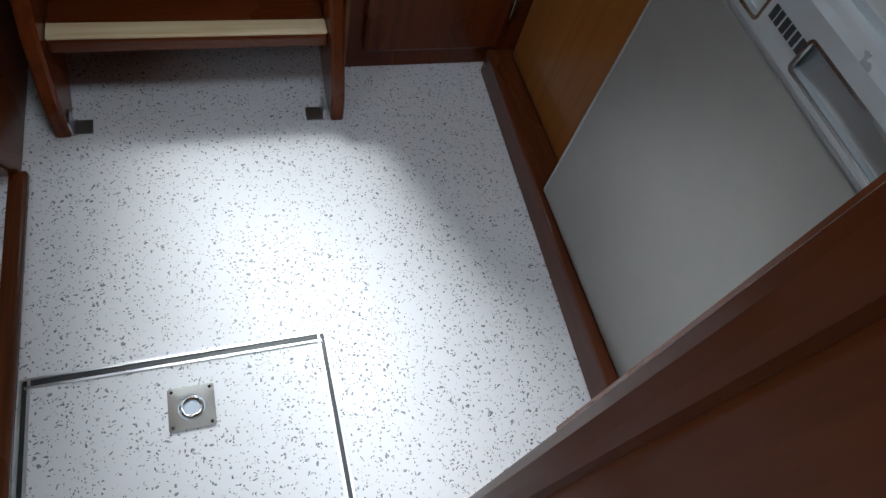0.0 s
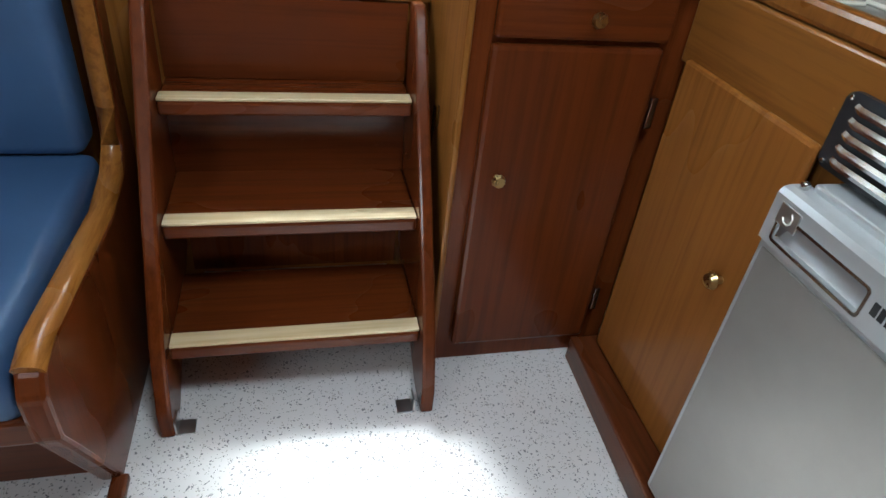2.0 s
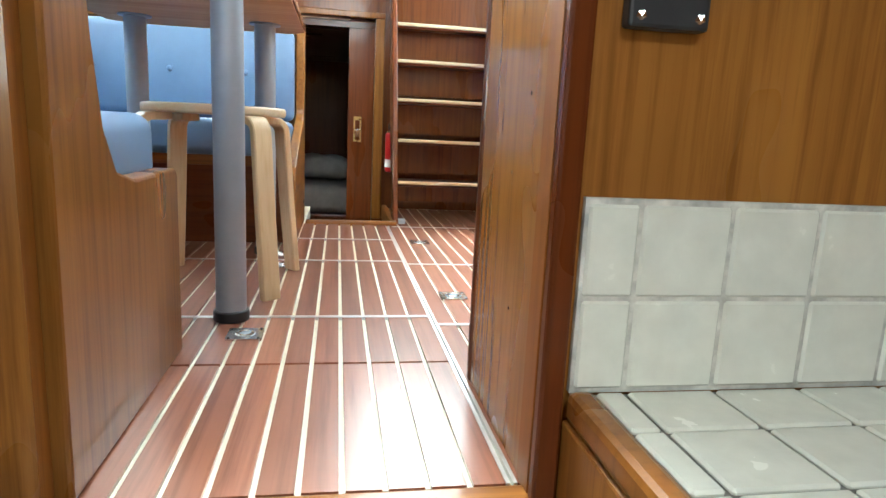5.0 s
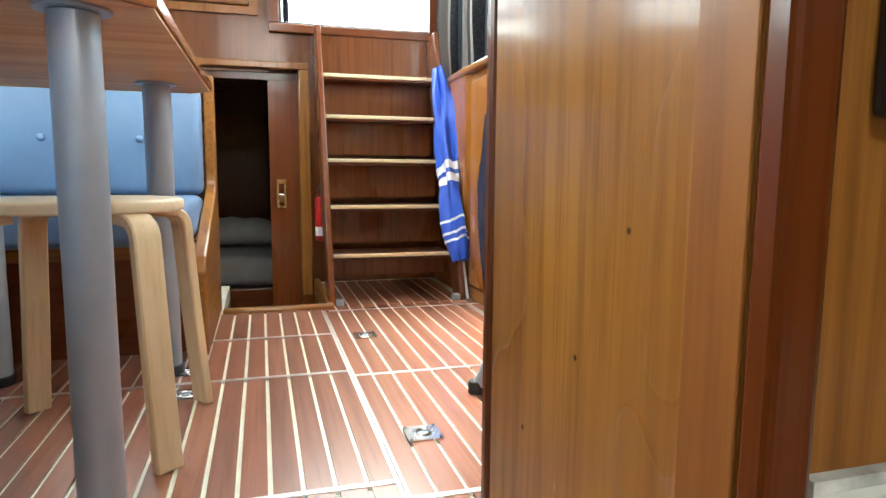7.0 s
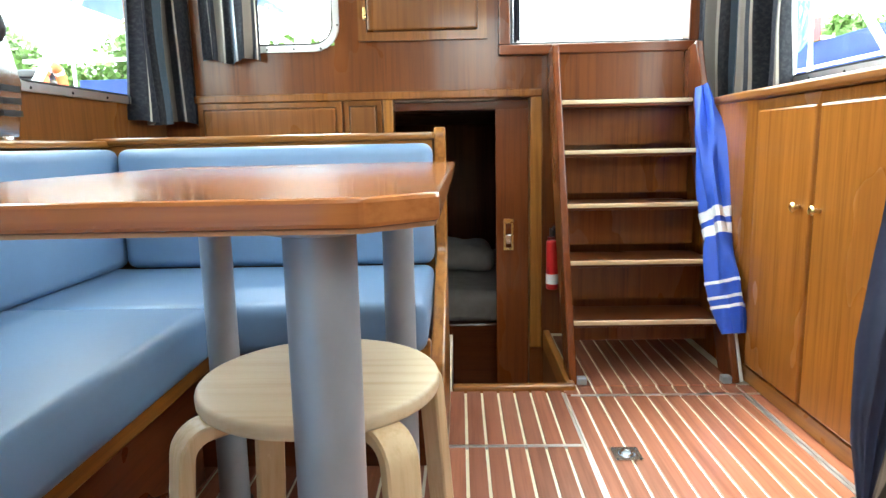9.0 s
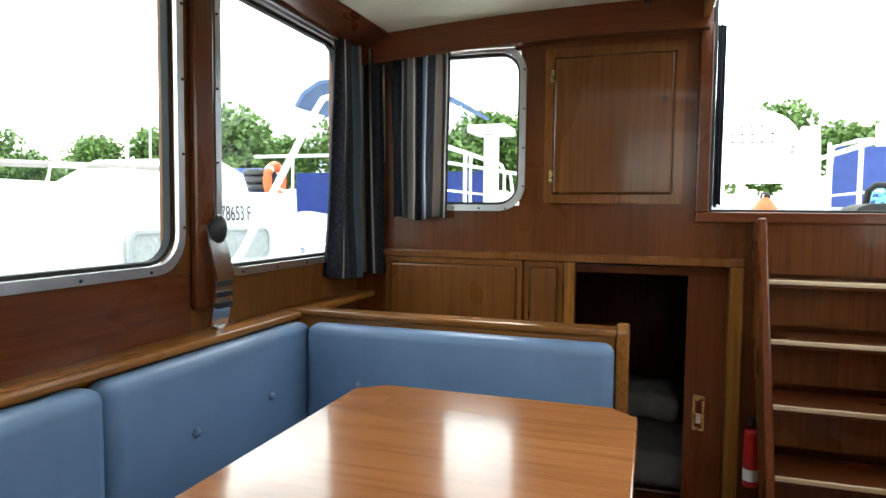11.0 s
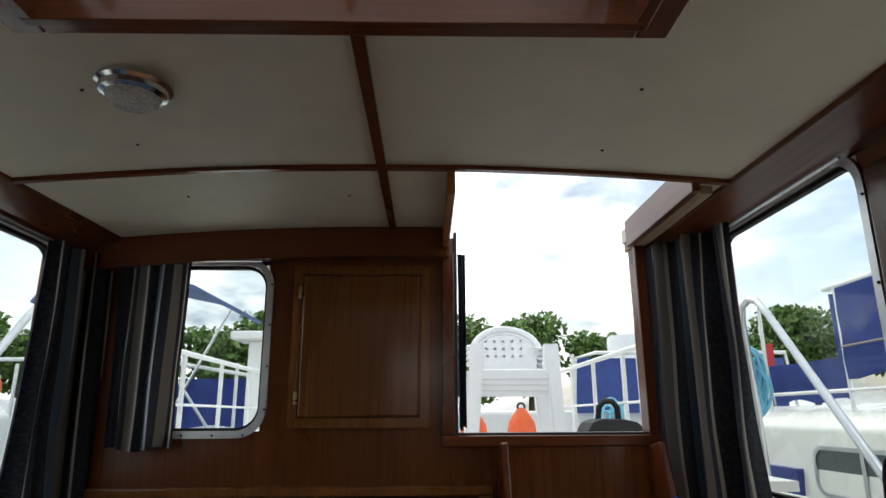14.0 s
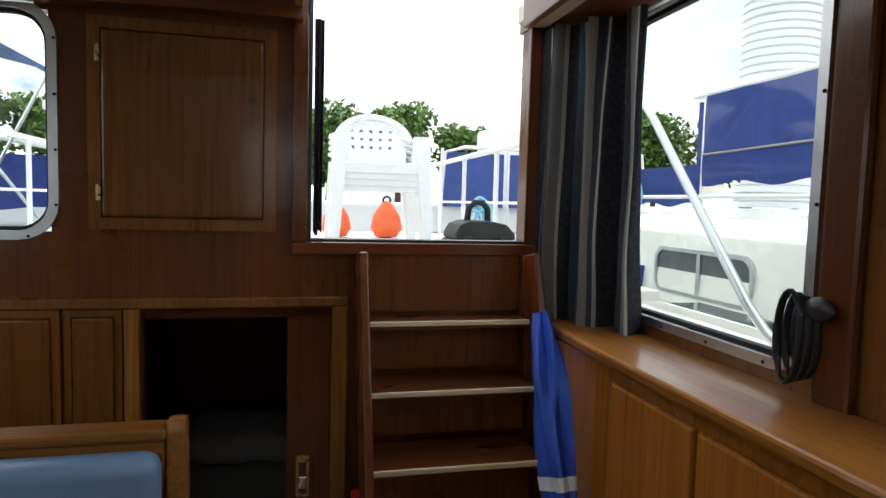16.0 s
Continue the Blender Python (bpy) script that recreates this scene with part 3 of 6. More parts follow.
part("coaming", boxed(HATCH[1] + 0.025, HATCH[1] + 0.075, 1.56, AFT + 0.08, TOP - 0.005, TOP + 0.06, 0.003), WEATHERED, hatch, "pale bare wooden slide rail")
part("coaming_end", boxed(HATCH[0], HATCH[1], 1.50, 1.52, TOP + 0.06, TOP + 0.10, 0.003), MAHO_X, hatch)

# saloon floor: planks laid between pale caulking, in lift-out panels
floor = thing("floor", (0, 0, 0), "mahogany plank saloon floor with pale caulking lines", "floor", "", "structure")
WELL = (-0.35, 0.022, 1.56, AFT)
part("sub_floor", holed("z", -0.06, -0.006, LEFT, RIGHT, FWD + 0.031, AFT - 0.001, [(WELL[0], WELL[1], WELL[2], AFT)]), STRIP, floor, "pale caulking between the planks")
def plank_run(x0, x1, y0, y1, pitch, gap=0.008):
    n = max(1, round((x1 - x0) / pitch))
    w = (x1 - x0) / n
    me = bpy.data.meshes.new("plank")
    bm = boxed(-(w - gap) / 2, (w - gap) / 2, -(y1 - y0 - gap) / 2, (y1 - y0 - gap) / 2, -0.0061, 0.0)
    bm.to_mesh(me)
    bm.free()
    me.materials.append(PLANK)
    for i in range(n):
        ob = new("plank", me)
        ob.parent = floor
        ob.location = (x0 + w * (i + 0.5), (y0 + y1) / 2, 0)
for x0, x1, rows in ((-1.45, -0.86, (0.18, 0.775, 1.5)), (-0.86, 0.0, (-0.10, 0.18, 0.775, 1.16, 1.53)), (0.0, 0.60, (0.12, 0.735, 1.485, 1.56))):
    rr = (FWD + 0.031,) + rows
    for a, b in zip(rr, rr[1:]):
        plank_run(x0, x1, a, b, 0.052)
plank_run(0.05, 0.56, 1.56, 2.1, 0.052)
for seg in (((-0.86, 0.0), 0.18), ((-0.86, 0.0), 0.775), ((-0.86, 0.0), 1.16), ((0.0, 0.6), 0.12), ((0.0, 0.6), 0.735), ((0.02, 0.6), 1.485)):
    (x0, x1), y = seg
    part("metal_edging", boxed(x0, x1, y - 0.006, y - 0.001, -0.006, 0.0015), ALU, floor)
    part("metal_edging", boxed(x0, x1, y + 0.001, y + 0.006, -0.006, 0.0015), ALU, floor)
for x in (0.0, -0.86):
    part("metal_edging", boxed(x - 0.007, x - 0.002, FWD + 0.033, 1.5, -0.006, 0.0016), ALU, floor)
    part("metal_edging", boxed(x + 0.002, x + 0.007, FWD + 0.033, 1.5, -0.006, 0.0016), ALU, floor)


for a in (0.12, 0.741):
    for dx in (0.0, 0.012):
        part("metal_edging", boxed(0.536 + dx, 0.545 + dx, a + 0.006, (0.729 if a < 0.5 else 1.479), -0.006, 0.0018), ALU, floor)


def lift_ring(x, y, z, turn=0.0, group="floor lift rings"):
    t = thing("lift_ring", (x, y, z), "flush metal lift ring set in the floor", "floor ring", group)
    part("plate", ring_frame(round_rect(x - 0.02, x + 0.02, y - 0.02, y + 0.02, 0.019), round_rect(x - 0.034, x + 0.034, y - 0.034, y + 0.034, 0.004), "z", z - 0.002, z + 0.003), STEEL, t, "", True)
    part("cup", cyl((x, y, z + 0.0005), 0.021, 0.001, 20), GREYPAINT, t)
    pts = [(x + 0.015 * math.cos(a), y + 0.015 * math.sin(a), z + 0.0035) for a in [2 * math.pi * k / 16 for k in range(17)]]
    part("ring", tube(pts, 0.003, 6), STEEL, t, "", True)
    t.rotation_euler = (0, 0, turn)
    for sx in (-1, 1):
        for sy in (-1, 1):
            part("screw", ball((x + sx * 0.028, y + sy * 0.028, z + 0.003), 0.003, None, 1), RUBBER, t)
    return t


for x, y in ((0.092, 1.112), (-0.378, 0.693), (-0.388, 0.06), (0.082, 0.352), (-0.394, 0.862)):
    lift_ring(x, y, 0.0)

# well in front of the aft cabin door, with its wooden rim
well = thing("door_well", (-0.16, 1.85, -0.45), "sunken dark wooden well before the aft cabin door", "step well", "", "structure")
part("well_floor", boxed(WELL[0] - 0.2, WELL[1], WELL[2], AFT + 0.05, -0.47, -0.45), MAHO_X, well)
part("well_side", boxed(WELL[1], WELL[1] + 0.02, WELL[2], AFT, -0.47, -0.061), MAHO_Y, well)
part("well_side", boxed(WELL[0] - 0.02, WELL[0], WELL[2], AFT, -0.47, -0.061), MAHO_Y, well)
part("well_side", boxed(WELL[0] - 0.02, WELL[1] + 0.02, WELL[2] - 0.02, WELL[2], -0.47, -0.061), MAHO_X, well)
part("rim", boxed(WELL[0] + 0.005, WELL[1] + 0.022, WELL[2] - 0.035, WELL[2], -0.06, 0.016, 0.008), TEAK_X, well)
part("rim", boxed(WELL[1] - 0.005, WELL[1] + 0.022, WELL[2], AFT - 0.02, -0.06, 0.016, 0.006), TEAK_Y, well)

# aft cabin door: frame, half-open sliding leaf
door = thing("door_1", (-0.3, AFT, -0.45), "sliding mahogany cabin door, open to a dark cabin", "door", "", "structure")
part("head", boxed(-1.36, 0.012, AFT - 0.022, AFT, 0.945, 0.975, 0.005), LOCKER, door)
part("frame_post", boxed(-0.035, 0.012, AFT - 0.022, AFT, -0.06, 0.945, 0.005), TEAK_V, door)
part("frame_post", boxed(-0.605, -0.565, AFT - 0.022, AFT, -0.06, 0.945, 0.005), TEAK_V, door)
leaf = part("leaf", boxed(-0.165, 0.12, AFT + 0.06, AFT + 0.085, -0.44, 0.955, 0.002), MAHO_V, door)
hx = -0.115
hl = part("handle", ring_frame(round_rect(hx - 0.012, hx + 0.012, 0.345, 0.445, 0.003), round_rect(hx - 0.02, hx + 0.02, 0.335, 0.465, 0.004), "y", AFT + 0.052, AFT + 0.061), BRASS, leaf, "brass recessed handle", True)
part("latch", boxed(hx - 0.011, hx + 0.011, AFT + 0.05, AFT + 0.06, 0.36, 0.40, 0.002), STEEL, leaf)

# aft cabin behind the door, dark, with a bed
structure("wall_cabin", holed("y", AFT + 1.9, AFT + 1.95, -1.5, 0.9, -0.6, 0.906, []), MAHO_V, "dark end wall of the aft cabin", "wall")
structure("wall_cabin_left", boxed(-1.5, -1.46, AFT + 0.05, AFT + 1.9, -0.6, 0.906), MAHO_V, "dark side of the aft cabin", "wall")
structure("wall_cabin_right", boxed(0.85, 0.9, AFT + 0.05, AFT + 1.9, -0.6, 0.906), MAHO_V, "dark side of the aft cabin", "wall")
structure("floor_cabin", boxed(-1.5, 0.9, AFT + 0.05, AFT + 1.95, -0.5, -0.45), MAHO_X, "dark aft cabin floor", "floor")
# Dark wood, not cream lining, stands in for the cabin's shade.
structure("ceiling_cabin", boxed(-1.5, 0.9, AFT + 0.05, AFT + 1.95, 0.905, 0.935), MAHO_X, "low aft cabin ceiling, coloured dark for its shade", "ceiling")
bed = thing("bed", (-0.5, AFT + 1.1, -0.45), "unmade berth with pale linen in the dark aft cabin", "bed")
part("bed_base", boxed(-1.4, 0.05, AFT + 0.55, AFT + 1.85, -0.45, -0.12, 0.01), MAHO_X, bed)
def soft(x0, x1, y0, y1, z0, z1, bev, amp=0.0, cuts=8):
    bm = boxed(x0, x1, y0, y1, z0, z1, bev, 3)
    if amp:
        bmesh.ops.subdivide_edges(bm, edges=[e for e in bm.edges if e.calc_length() > 0.12], cuts=cuts, use_grid_fill=True)
        for v in bm.verts:
            v.co += v.normal * amp * noise.noise(v.co * 9)
    return bm
part("mattress", soft(-1.38, 0.04, AFT + 0.52, AFT + 1.84, -0.12, 0.05, 0.05, 0.03), LINEN, bed, "rumpled pale duvet", True)
part("pillow", soft(-0.62, -0.12, AFT + 0.95, AFT + 1.4, 0.06, 0.2, 0.06, 0.03), LINEN, bed, "pale pillow", True)

# lockers on the aft bulkhead
def panel_door(name, x0, x1, z0, z1, y, label, rim=0.03, knob=None, group="", hinge=True, mat=TEAK_V):
    t = thing(name, ((x0 + x1) / 2, y, z0), label, "cabinet", group)
    part("frame", ring_frame([(x0 + rim, z0 + rim), (x1 - rim, z0 + rim), (x1 - rim, z1 - rim), (x0 + rim, z1 - rim)], [(x0, z0), (x1, z0), (x1, z1), (x0, z1)], "y", y - 0.016, y), mat, t)
    part("door", boxed(x0 + rim + 0.003, x1 - rim - 0.003, y - 0.026, y - 0.002, z0 + rim + 0.003, z1 - rim - 0.003, 0.008), mat, t)
    if knob:
        part("knob", ball((knob[0], y - 0.036, knob[1]), 0.012), BRASS, t, "small brass knob", True)
    if hinge:
        for z in (z0 + 0.1, z1 - 0.1):
            part("hinge", boxed(x0 + 0.022, x0 + 0.034, y - 0.03, y - 0.014, z - 0.022, z + 0.022, 0.002), BRASS, t)
    return t
wall_locker = panel_door("wall_locker", -0.69, -0.20, 1.165, 1.735, AFT, "square teak wall locker with a raised door", 0.032, None, "", True, LOCKER)
# Dark disc whose colour stands for the shade inside a small recess.
latch_hole = part("latch_hole", tube([(-0.266, AFT - 0.0255, 1.535), (-0.266, AFT - 0.0275, 1.535)], 0.011, 14), RECESS_DARK, wall_locker, "dark disc drawn for a small finger recess")
panel_door("low_locker", -1.33, -0.765, 0.45, 0.943, AFT, "wide teak locker behind the settee", 0.02, None, "", False, LOCKER)
panel_door("low_locker", -0.755, -0.61, 0.45, 0.943, AFT, "narrow teak locker behind the settee", 0.018, None, "", False, LOCKER)

# companionway ladder
ladder = thing("ladder", (0.3, 1.8, 0), "steep mahogany companionway ladder with pale tread edges", "ladder")
def lad_y(z):
    return 1.545 + (z - 0.0) * 0.42
for x0, x1 in ((0.03, 0.055), (0.545, 0.57)):
    part("stringer", prism([(lad_y(0.0) + 0.02, 0.0), (lad_y(0) + 0.14, 0.0), (AFT - 0.02, 0.95), (AFT - 0.01, 1.10), (lad_y(1.11), 1.12)], "x", x0, x1, 0.006), MAHO_V, ladder)
for k, z in enumerate((0.178, 0.365, 0.552, 0.736, 0.917)):
    y = 1.60 + z * 0.46
    t = part("tread", boxed(0.056, 0.544, y, min(y + 0.2, AFT - 0.03), z - 0.022, z, 0.003), MAHO_X, ladder)
    part("tread_edge", boxed(0.056, 0.544, y - 0.009, y + 0.002, z - 0.012, z + 0.003, 0.003), EDGE_X, t, "worn pale tread edge")
    part("riser", boxed(0.056, 0.544, min(y + 0.11, AFT - 0.04), min(y + 0.125, AFT - 0.025), z - 0.16 if k else z - 0.1, z - 0.022), BULK, ladder)
part("riser", boxed(0.056, 0.544, AFT - 0.02, AFT - 0.005, 0.93, 1.1), BULK, ladder)
part("foot_bracket", boxed(0.515, 0.544, 1.568, 1.598, 0.0, 0.022, 0.002), GREYPAINT, ladder)
part("foot_bracket", boxed(0.056, 0.085, 1.568, 1.598, 0.0, 0.022, 0.002), GREYPAINT, ladder)

# right side: cupboard with a ledge on top
cup = thing("side_cupboard", (0.7, 1.4, 0), "varnished teak side cupboard with two tall doors", "cupboard")
part("body", boxed(0.60, RIGHT, 0.93, AFT, 0.0, 0.885, 0.004), CUPBOARD, cup)
part("body_aft", prism([(0.60, 1.62), (0.60, AFT), (0.585, AFT), (0.585, 1.66)], "z", 0.0, 0.885, 0.0), CUPBOARD, cup)
for a, b in ((1.27, 1.582), (0.94, 1.256)):
    d = part("door", boxed(0.582, 0.60, a, b, 0.06, 0.852, 0.007), CUPBOARD, cup)
for y in (1.314, 1.222):
    part("knob", tube([(0.582, y, 0.588), (0.568, y, 0.588), (0.562, y, 0.588), (0.556, y, 0.588)], 0.01, 12, None, (0.006, 0.006, 0.013, 0.009)), BRASS, cup, "round brass knob", True)
part("plinth", boxed(0.592, 0.605, 0.93, 1.62, 0.0, 0.05, 0.003), TEAK_Y, cup)
ledge = part("ledge", prism([(0.575, 0.2), (RIGHT, 0.2), (RIGHT, AFT), (0.60, AFT), (0.575, 1.7)], "z", 0.885, 0.915, 0.008), TEAK_Y, None, "long varnished teak ledge under the side windows", False, "ledge")
tagged(ledge, kind="structure")

# left side ledge and lining
structure("wall_lining", boxed(LEFT + 0.0005, LEFT + 0.006, FWD + 0.03, 1.128, 0.80, 0.962), MAHO_Y, "dark red mahogany lining under the side window", "wall")
part("ledge_left", boxed(LEFT, LEFT + 0.10, FWD, AFT - 0.03, 0.78, 0.80, 0.006), TEAK_Y, None, "teak capping behind the settee", False, "ledge", "", "structure")

# U-shaped settee: bases, cushions, capping, end panels
def cushion(name, x0, x1, y0, y1, z0, z1, mat, label, parent, bev=0.025):
    bm = boxed(x0, x1, y0, y1, z0, z1, bev, 4)
    return part(name, bm, mat, parent, label, True)
def buttons(parent, pts, mat):
    for p in pts:
        part("button", ball(p, 0.012, None, 2, (1, 1, 1)), mat, parent, "", True)
SEATTOP = 0.42
left_bench = thing("settee", (-1.2, 0.6, 0), "long settee along the side with light blue vinyl cushions", "settee", "U-shaped dinette")
part("base", boxed(LEFT, -0.92, 0.0, 1.0, 0.0, 0.30, 0.004), MAHO_Y, left_bench)
part("seat_rail", boxed(-0.925, -0.895, -0.02, 1.02, 0.265, 0.325, 0.005), TEAK_Y, left_bench)
cushion("seat_cushion", -1.40, -0.875, -0.02, 1.02, 0.30, SEATTOP, LIGHTBLUE, "", left_bench, 0.03)
for a, b in ((0.02, 0.72), (0.73, 1.52)):
    c = cushion("back_cushion", -1.41, -1.32, a, b, SEATTOP, 0.775, LIGHTBLUE, "", left_bench, 0.03)
    buttons(c, [(-1.318, a + (b - a) * q, 0.6) for q in (0.3, 0.7)], LIGHTBLUE)
part("back_board", boxed(LEFT + 0.001, -1.41, 0.0, 1.6, 0.3, 0.78, 0.004), TEAK_Y, left_bench)

aft_bench = thing("settee", (-0.9, 1.3, 0), "aft settee with light blue cushions and teak capping", "settee", "U-shaped dinette")
part("base", boxed(-1.40, -0.385, 1.06, 1.56, 0.0, 0.30, 0.004), MAHO_X, aft_bench)
part("seat_rail", boxed(-0.925, -0.385, 1.035, 1.06, 0.265, 0.325, 0.005), TEAK_X, aft_bench)
cushion("seat_cushion", -1.40, -0.39, 1.0, 1.5, 0.30, SEATTOP, LIGHTBLUE, "", aft_bench, 0.03)
c = cushion("back_cushion", -1.315, -0.39, 1.46, 1.545, SEATTOP, 0.775, LIGHTBLUE, "", aft_bench, 0.03)
buttons(c, [(-1.315 + 0.925 * q, 1.458, 0.6) for q in (0.2, 0.5, 0.8)], LIGHTBLUE)
part("back_board", boxed(-1.40, -0.39, 1.545, 1.575, 0.0, 0.785, 0.004), TEAK_X, aft_bench)
part("capping", boxed(-1.42, -0.385, 1.535, 1.605, 0.785, 0.808, 0.008), TEAK_X, aft_bench)
prof = [(1.0, 0.0), (1.6, 0.0), (1.6, 0.80), (1.585, 0.822), (1.555, 0.822), (1.54, 0.80), (1.53, 0.52)] + arc(1.46, 0.49, 0.07, 0, -75, 5) + [(1.2, 0.33), (1.03, 0.27), (1.0, 0.23)]
part("end_panel", prism(prof, "x", -0.387, -0.352, 0.006), TEAK_Y, aft_bench, "scroll-shaped teak end panel", False)

fwd_bench = thing("settee", (-0.9, -0.2, 0), "forward settee with light blue cushions behind a teak end panel", "settee", "U-shaped dinette")
part("base", boxed(-1.40, -0.53, -0.5, -0.02, 0.0, 0.30, 0.004), MAHO_X, fwd_bench)
cushion("seat_cushion", -1.40, -0.525, -0.45, 0.0, 0.30, SEATTOP, LIGHTBLUE, "", fwd_bench, 0.03)
cushion("back_cushion", -1.40, -0.525, -0.47, -0.385, SEATTOP, 0.775, LIGHTBLUE, "", fwd_bench, 0.03)
part("capping", boxed(-1.42, -0.52, -0.525, -0.455, 0.785, 0.808, 0.008), TEAK_X, fwd_bench)
prof = [(-0.018, 0.0), (-0.508, 0.0), (-0.508, 1.75), (-0.44, 1.75), (-0.42, 0.8), (-0.385, 0.50)] + [(-0.36, 0.40), (-0.32, 0.345), (-0.25, 0.33), (-0.03, 0.33), (-0.018, 0.32)]
part("end_panel", prism(prof, "x", -0.525, -0.487, 0.005), TEAK_V, fwd_bench, "tall teak end panel cut down in a curve")

# partition on the other side of the passage
structure("partition", boxed(0.012, 0.045, FWD + 0.005, -0.198, 0.0, TOP - 0.01, 0.003), PANEL, "scratched varnished teak partition beside the passage", "wall")
structure("trim_partition", boxed(0.009, 0.048, -0.1975, -0.177, 0.0, TOP - 0.01, 0.006), MAHO_V, "dark rounded edge strip of the partition", "trim")
structure("trim_lipping", boxed(0.0095, 0.012, FWD + 0.006, -0.492, 0.0, TOP - 0.01, 0.001), LIPPING, "worn orange lipping along the partition edge", "trim")
structure("trim_passage", boxed(0.010, 0.038, FWD - 0.014, FWD + 0.005, 0.0, TOP - 0.02, 0.004), GALLEY_V, "dark mahogany door post with worn edge", "trim")

# dinette table
table = thing("dinette_table", (-0.62, 0.55, 0), "honey wood dinette table on four grey tube legs", "table")
tp = [(-0.93, 0.145), (-0.88, 0.10), (-0.382, 0.10), (-0.327, 0.145), (-0.322, 1.02), (-0.375, 1.07), (-0.87, 1.07), (-0.93, 1.02)]
part("tabletop", prism(tp, "z", 0.7085, 0.732, 0.004), TABLE, table)
ti = [(-0.62 + (x + 0.62) * 0.985, 0.5425 + (y - 0.5425) * 0.99) for x, y in tp]
part("underside", prism(ti, "z", 0.7045, 0.708), TABLE_UNDER, table, "bare unvarnished underside")
for x, y in ((-0.43, 0.163), (-0.436, 0.876), (-0.81, 0.163), (-0.805, 0.88)):
    lg = part("leg", cyl((x, y, 0.02), 0.031, 0.678, 28), GREYPAINT, table, "", True)
    part("socket", cyl((x, y, 0.0), 0.037, 0.024, 24, 0.004), BLACK, lg, "black floor socket", True)
    part("flange", cyl((x, y, 0.7), 0.046, 0.0045, 24, 0.001), GREYPAINT, lg, "grey mounting flange", True)

# birch stool
def stool(x, y):
    t = thing("stool", (x, y, 0), "round pale birch stool with bent legs", "stool")
    part("seat", cyl((x, y, 0.427), 0.17, 0.022, 48, 0.006), BIRCH_TOP, t, "", True)
    for k in range(4):
        a = radians(40 + 90 * k)
        pts = [(0.12, 0.42), (0.165, 0.418)] + [(0.165 + 0.032 * math.sin(radians(q)), 0.386 + 0.032 * math.cos(radians(q))) for q in (20, 45, 70, 90)] + [(0.212, 0.2), (0.232, 0.0)]
        bm = bmesh.new()
        rings = []
        for i, (r, z) in enumerate(pts):
            p0, p1 = pts[max(i - 1, 0)], pts[min(i + 1, len(pts) - 1)]
            d = Vector((p1[0] - p0[0], 0, p1[1] - p0[1])).normalized()
            nn = Vector((d.z, 0, -d.x)) * 0.010
            w = Vector((0, 0.024, 0))
            c = Vector((r, 0, z))
            rings.append([bm.verts.new(c + s * nn + u * w) for s, u in ((1, -1), (1, 1), (-1, 1), (-1, -1))])
        for p, q in zip(rings, rings[1:]):
            for i in range(4):
                bm.faces.new((p[i], p[(i + 1) % 4], q[(i + 1) % 4], q[i]))
        bm.faces.new(rings[0][::-1])
        bm.faces.new(rings[-1])
        bmesh.ops.recalc_face_normals(bm, faces=bm.faces[:])
        for v in bm.verts:
            if v.co.z < 0.02:
                v.co.z = 0.0
        bmesh.ops.rotate(bm, verts=bm.verts[:], matrix=Matrix.Rotation(a, 3, "Z"))
        bmesh.ops.translate(bm, verts=bm.verts[:], vec=(x, y, 0))
        bmesh.ops.bevel(bm, geom=[e for e in bm.edges if e.is_manifold], offset=0.003, segments=1, affect="EDGES", clamp_overlap=True)
        part("leg", bm, BIRCH, t, "", True)
    return t
stool(-0.515, 0.497)


# ---- setting: lower cabin and galley ----
GF = FWD + 0.03
structure("floor_galley", boxed(-1.5, 1.1, -3.0, GF - 0.02, LOW - 0.03, LOW), VINYL, "white vinyl galley floor with grey flecks", "floor")
# Unseen roof opening, added so that sky light reaches the galley.
structure("ceiling_galley", holed("z", 1.15, 1.2, -1.5, 0.99, -3.0, GF - 0.03, [(-0.2, 0.2, -1.8, -1.4)]), CEIL, "low cream galley ceiling with an opening added for light", "ceiling")
added_hatch = part("roof_hatch", prism(round_rect(-0.23, 0.23, -1.83, -1.37, 0.05), "z", 1.202, 1.208), GLASS, None, "clear pane over the unseen opening added in the galley roof", False, "hatch", "", "structure")
added_hatch.visible_shadow = False
# The hole in this side is unseen and added to light the cabin.
structure("wall_galley_left", holed("x", -1.5, -1.45, -3.0, GF - 0.03, LOW, 1.15, [(-2.6, -1.9, 0.48, 0.84)]), TEAK_V, "teak hull side of the galley cabin", "wall")
structure("wall_galley_right", holed("x", 0.936, 0.99, -3.0, GF - 0.03, LOW, 1.15, []), TEAK_V, "teak hull side of the galley cabin", "wall")
structure("wall_bow", boxed(-1.5, 1.1, -3.05, -3.0, LOW, 1.15), TEAK_V, "plain teak wall closing the lower cabin", "wall")
structure("jamb_galley", boxed(0.25, 0.935, -2.8, -1.705, LOW, 1.15, 0.012), MAHO_V, "dark mahogany bulkhead edge beside the fridge", "wall")
structure("door_post", boxed(-0.15, 0.25, -1.95, -1.871, LOW, 1.15, 0.004), MAHO_V, "dark mahogany door post beside the galley", "wall")
structure("trim_jamb", boxed(-0.157, -0.15, -1.878, -1.869, LOW, 1.15, 0.003), MAHO_V, "raised mahogany moulding", "trim")
structure("baseboard_galley", prism([(0.369, -0.872), (0.337, -1.70), (0.44, -1.70), (0.44, -0.872)], "z", LOW, LOW + 0.066, 0.004), MAHO_Y, "dark mahogany plinth under the galley units", "baseboard")
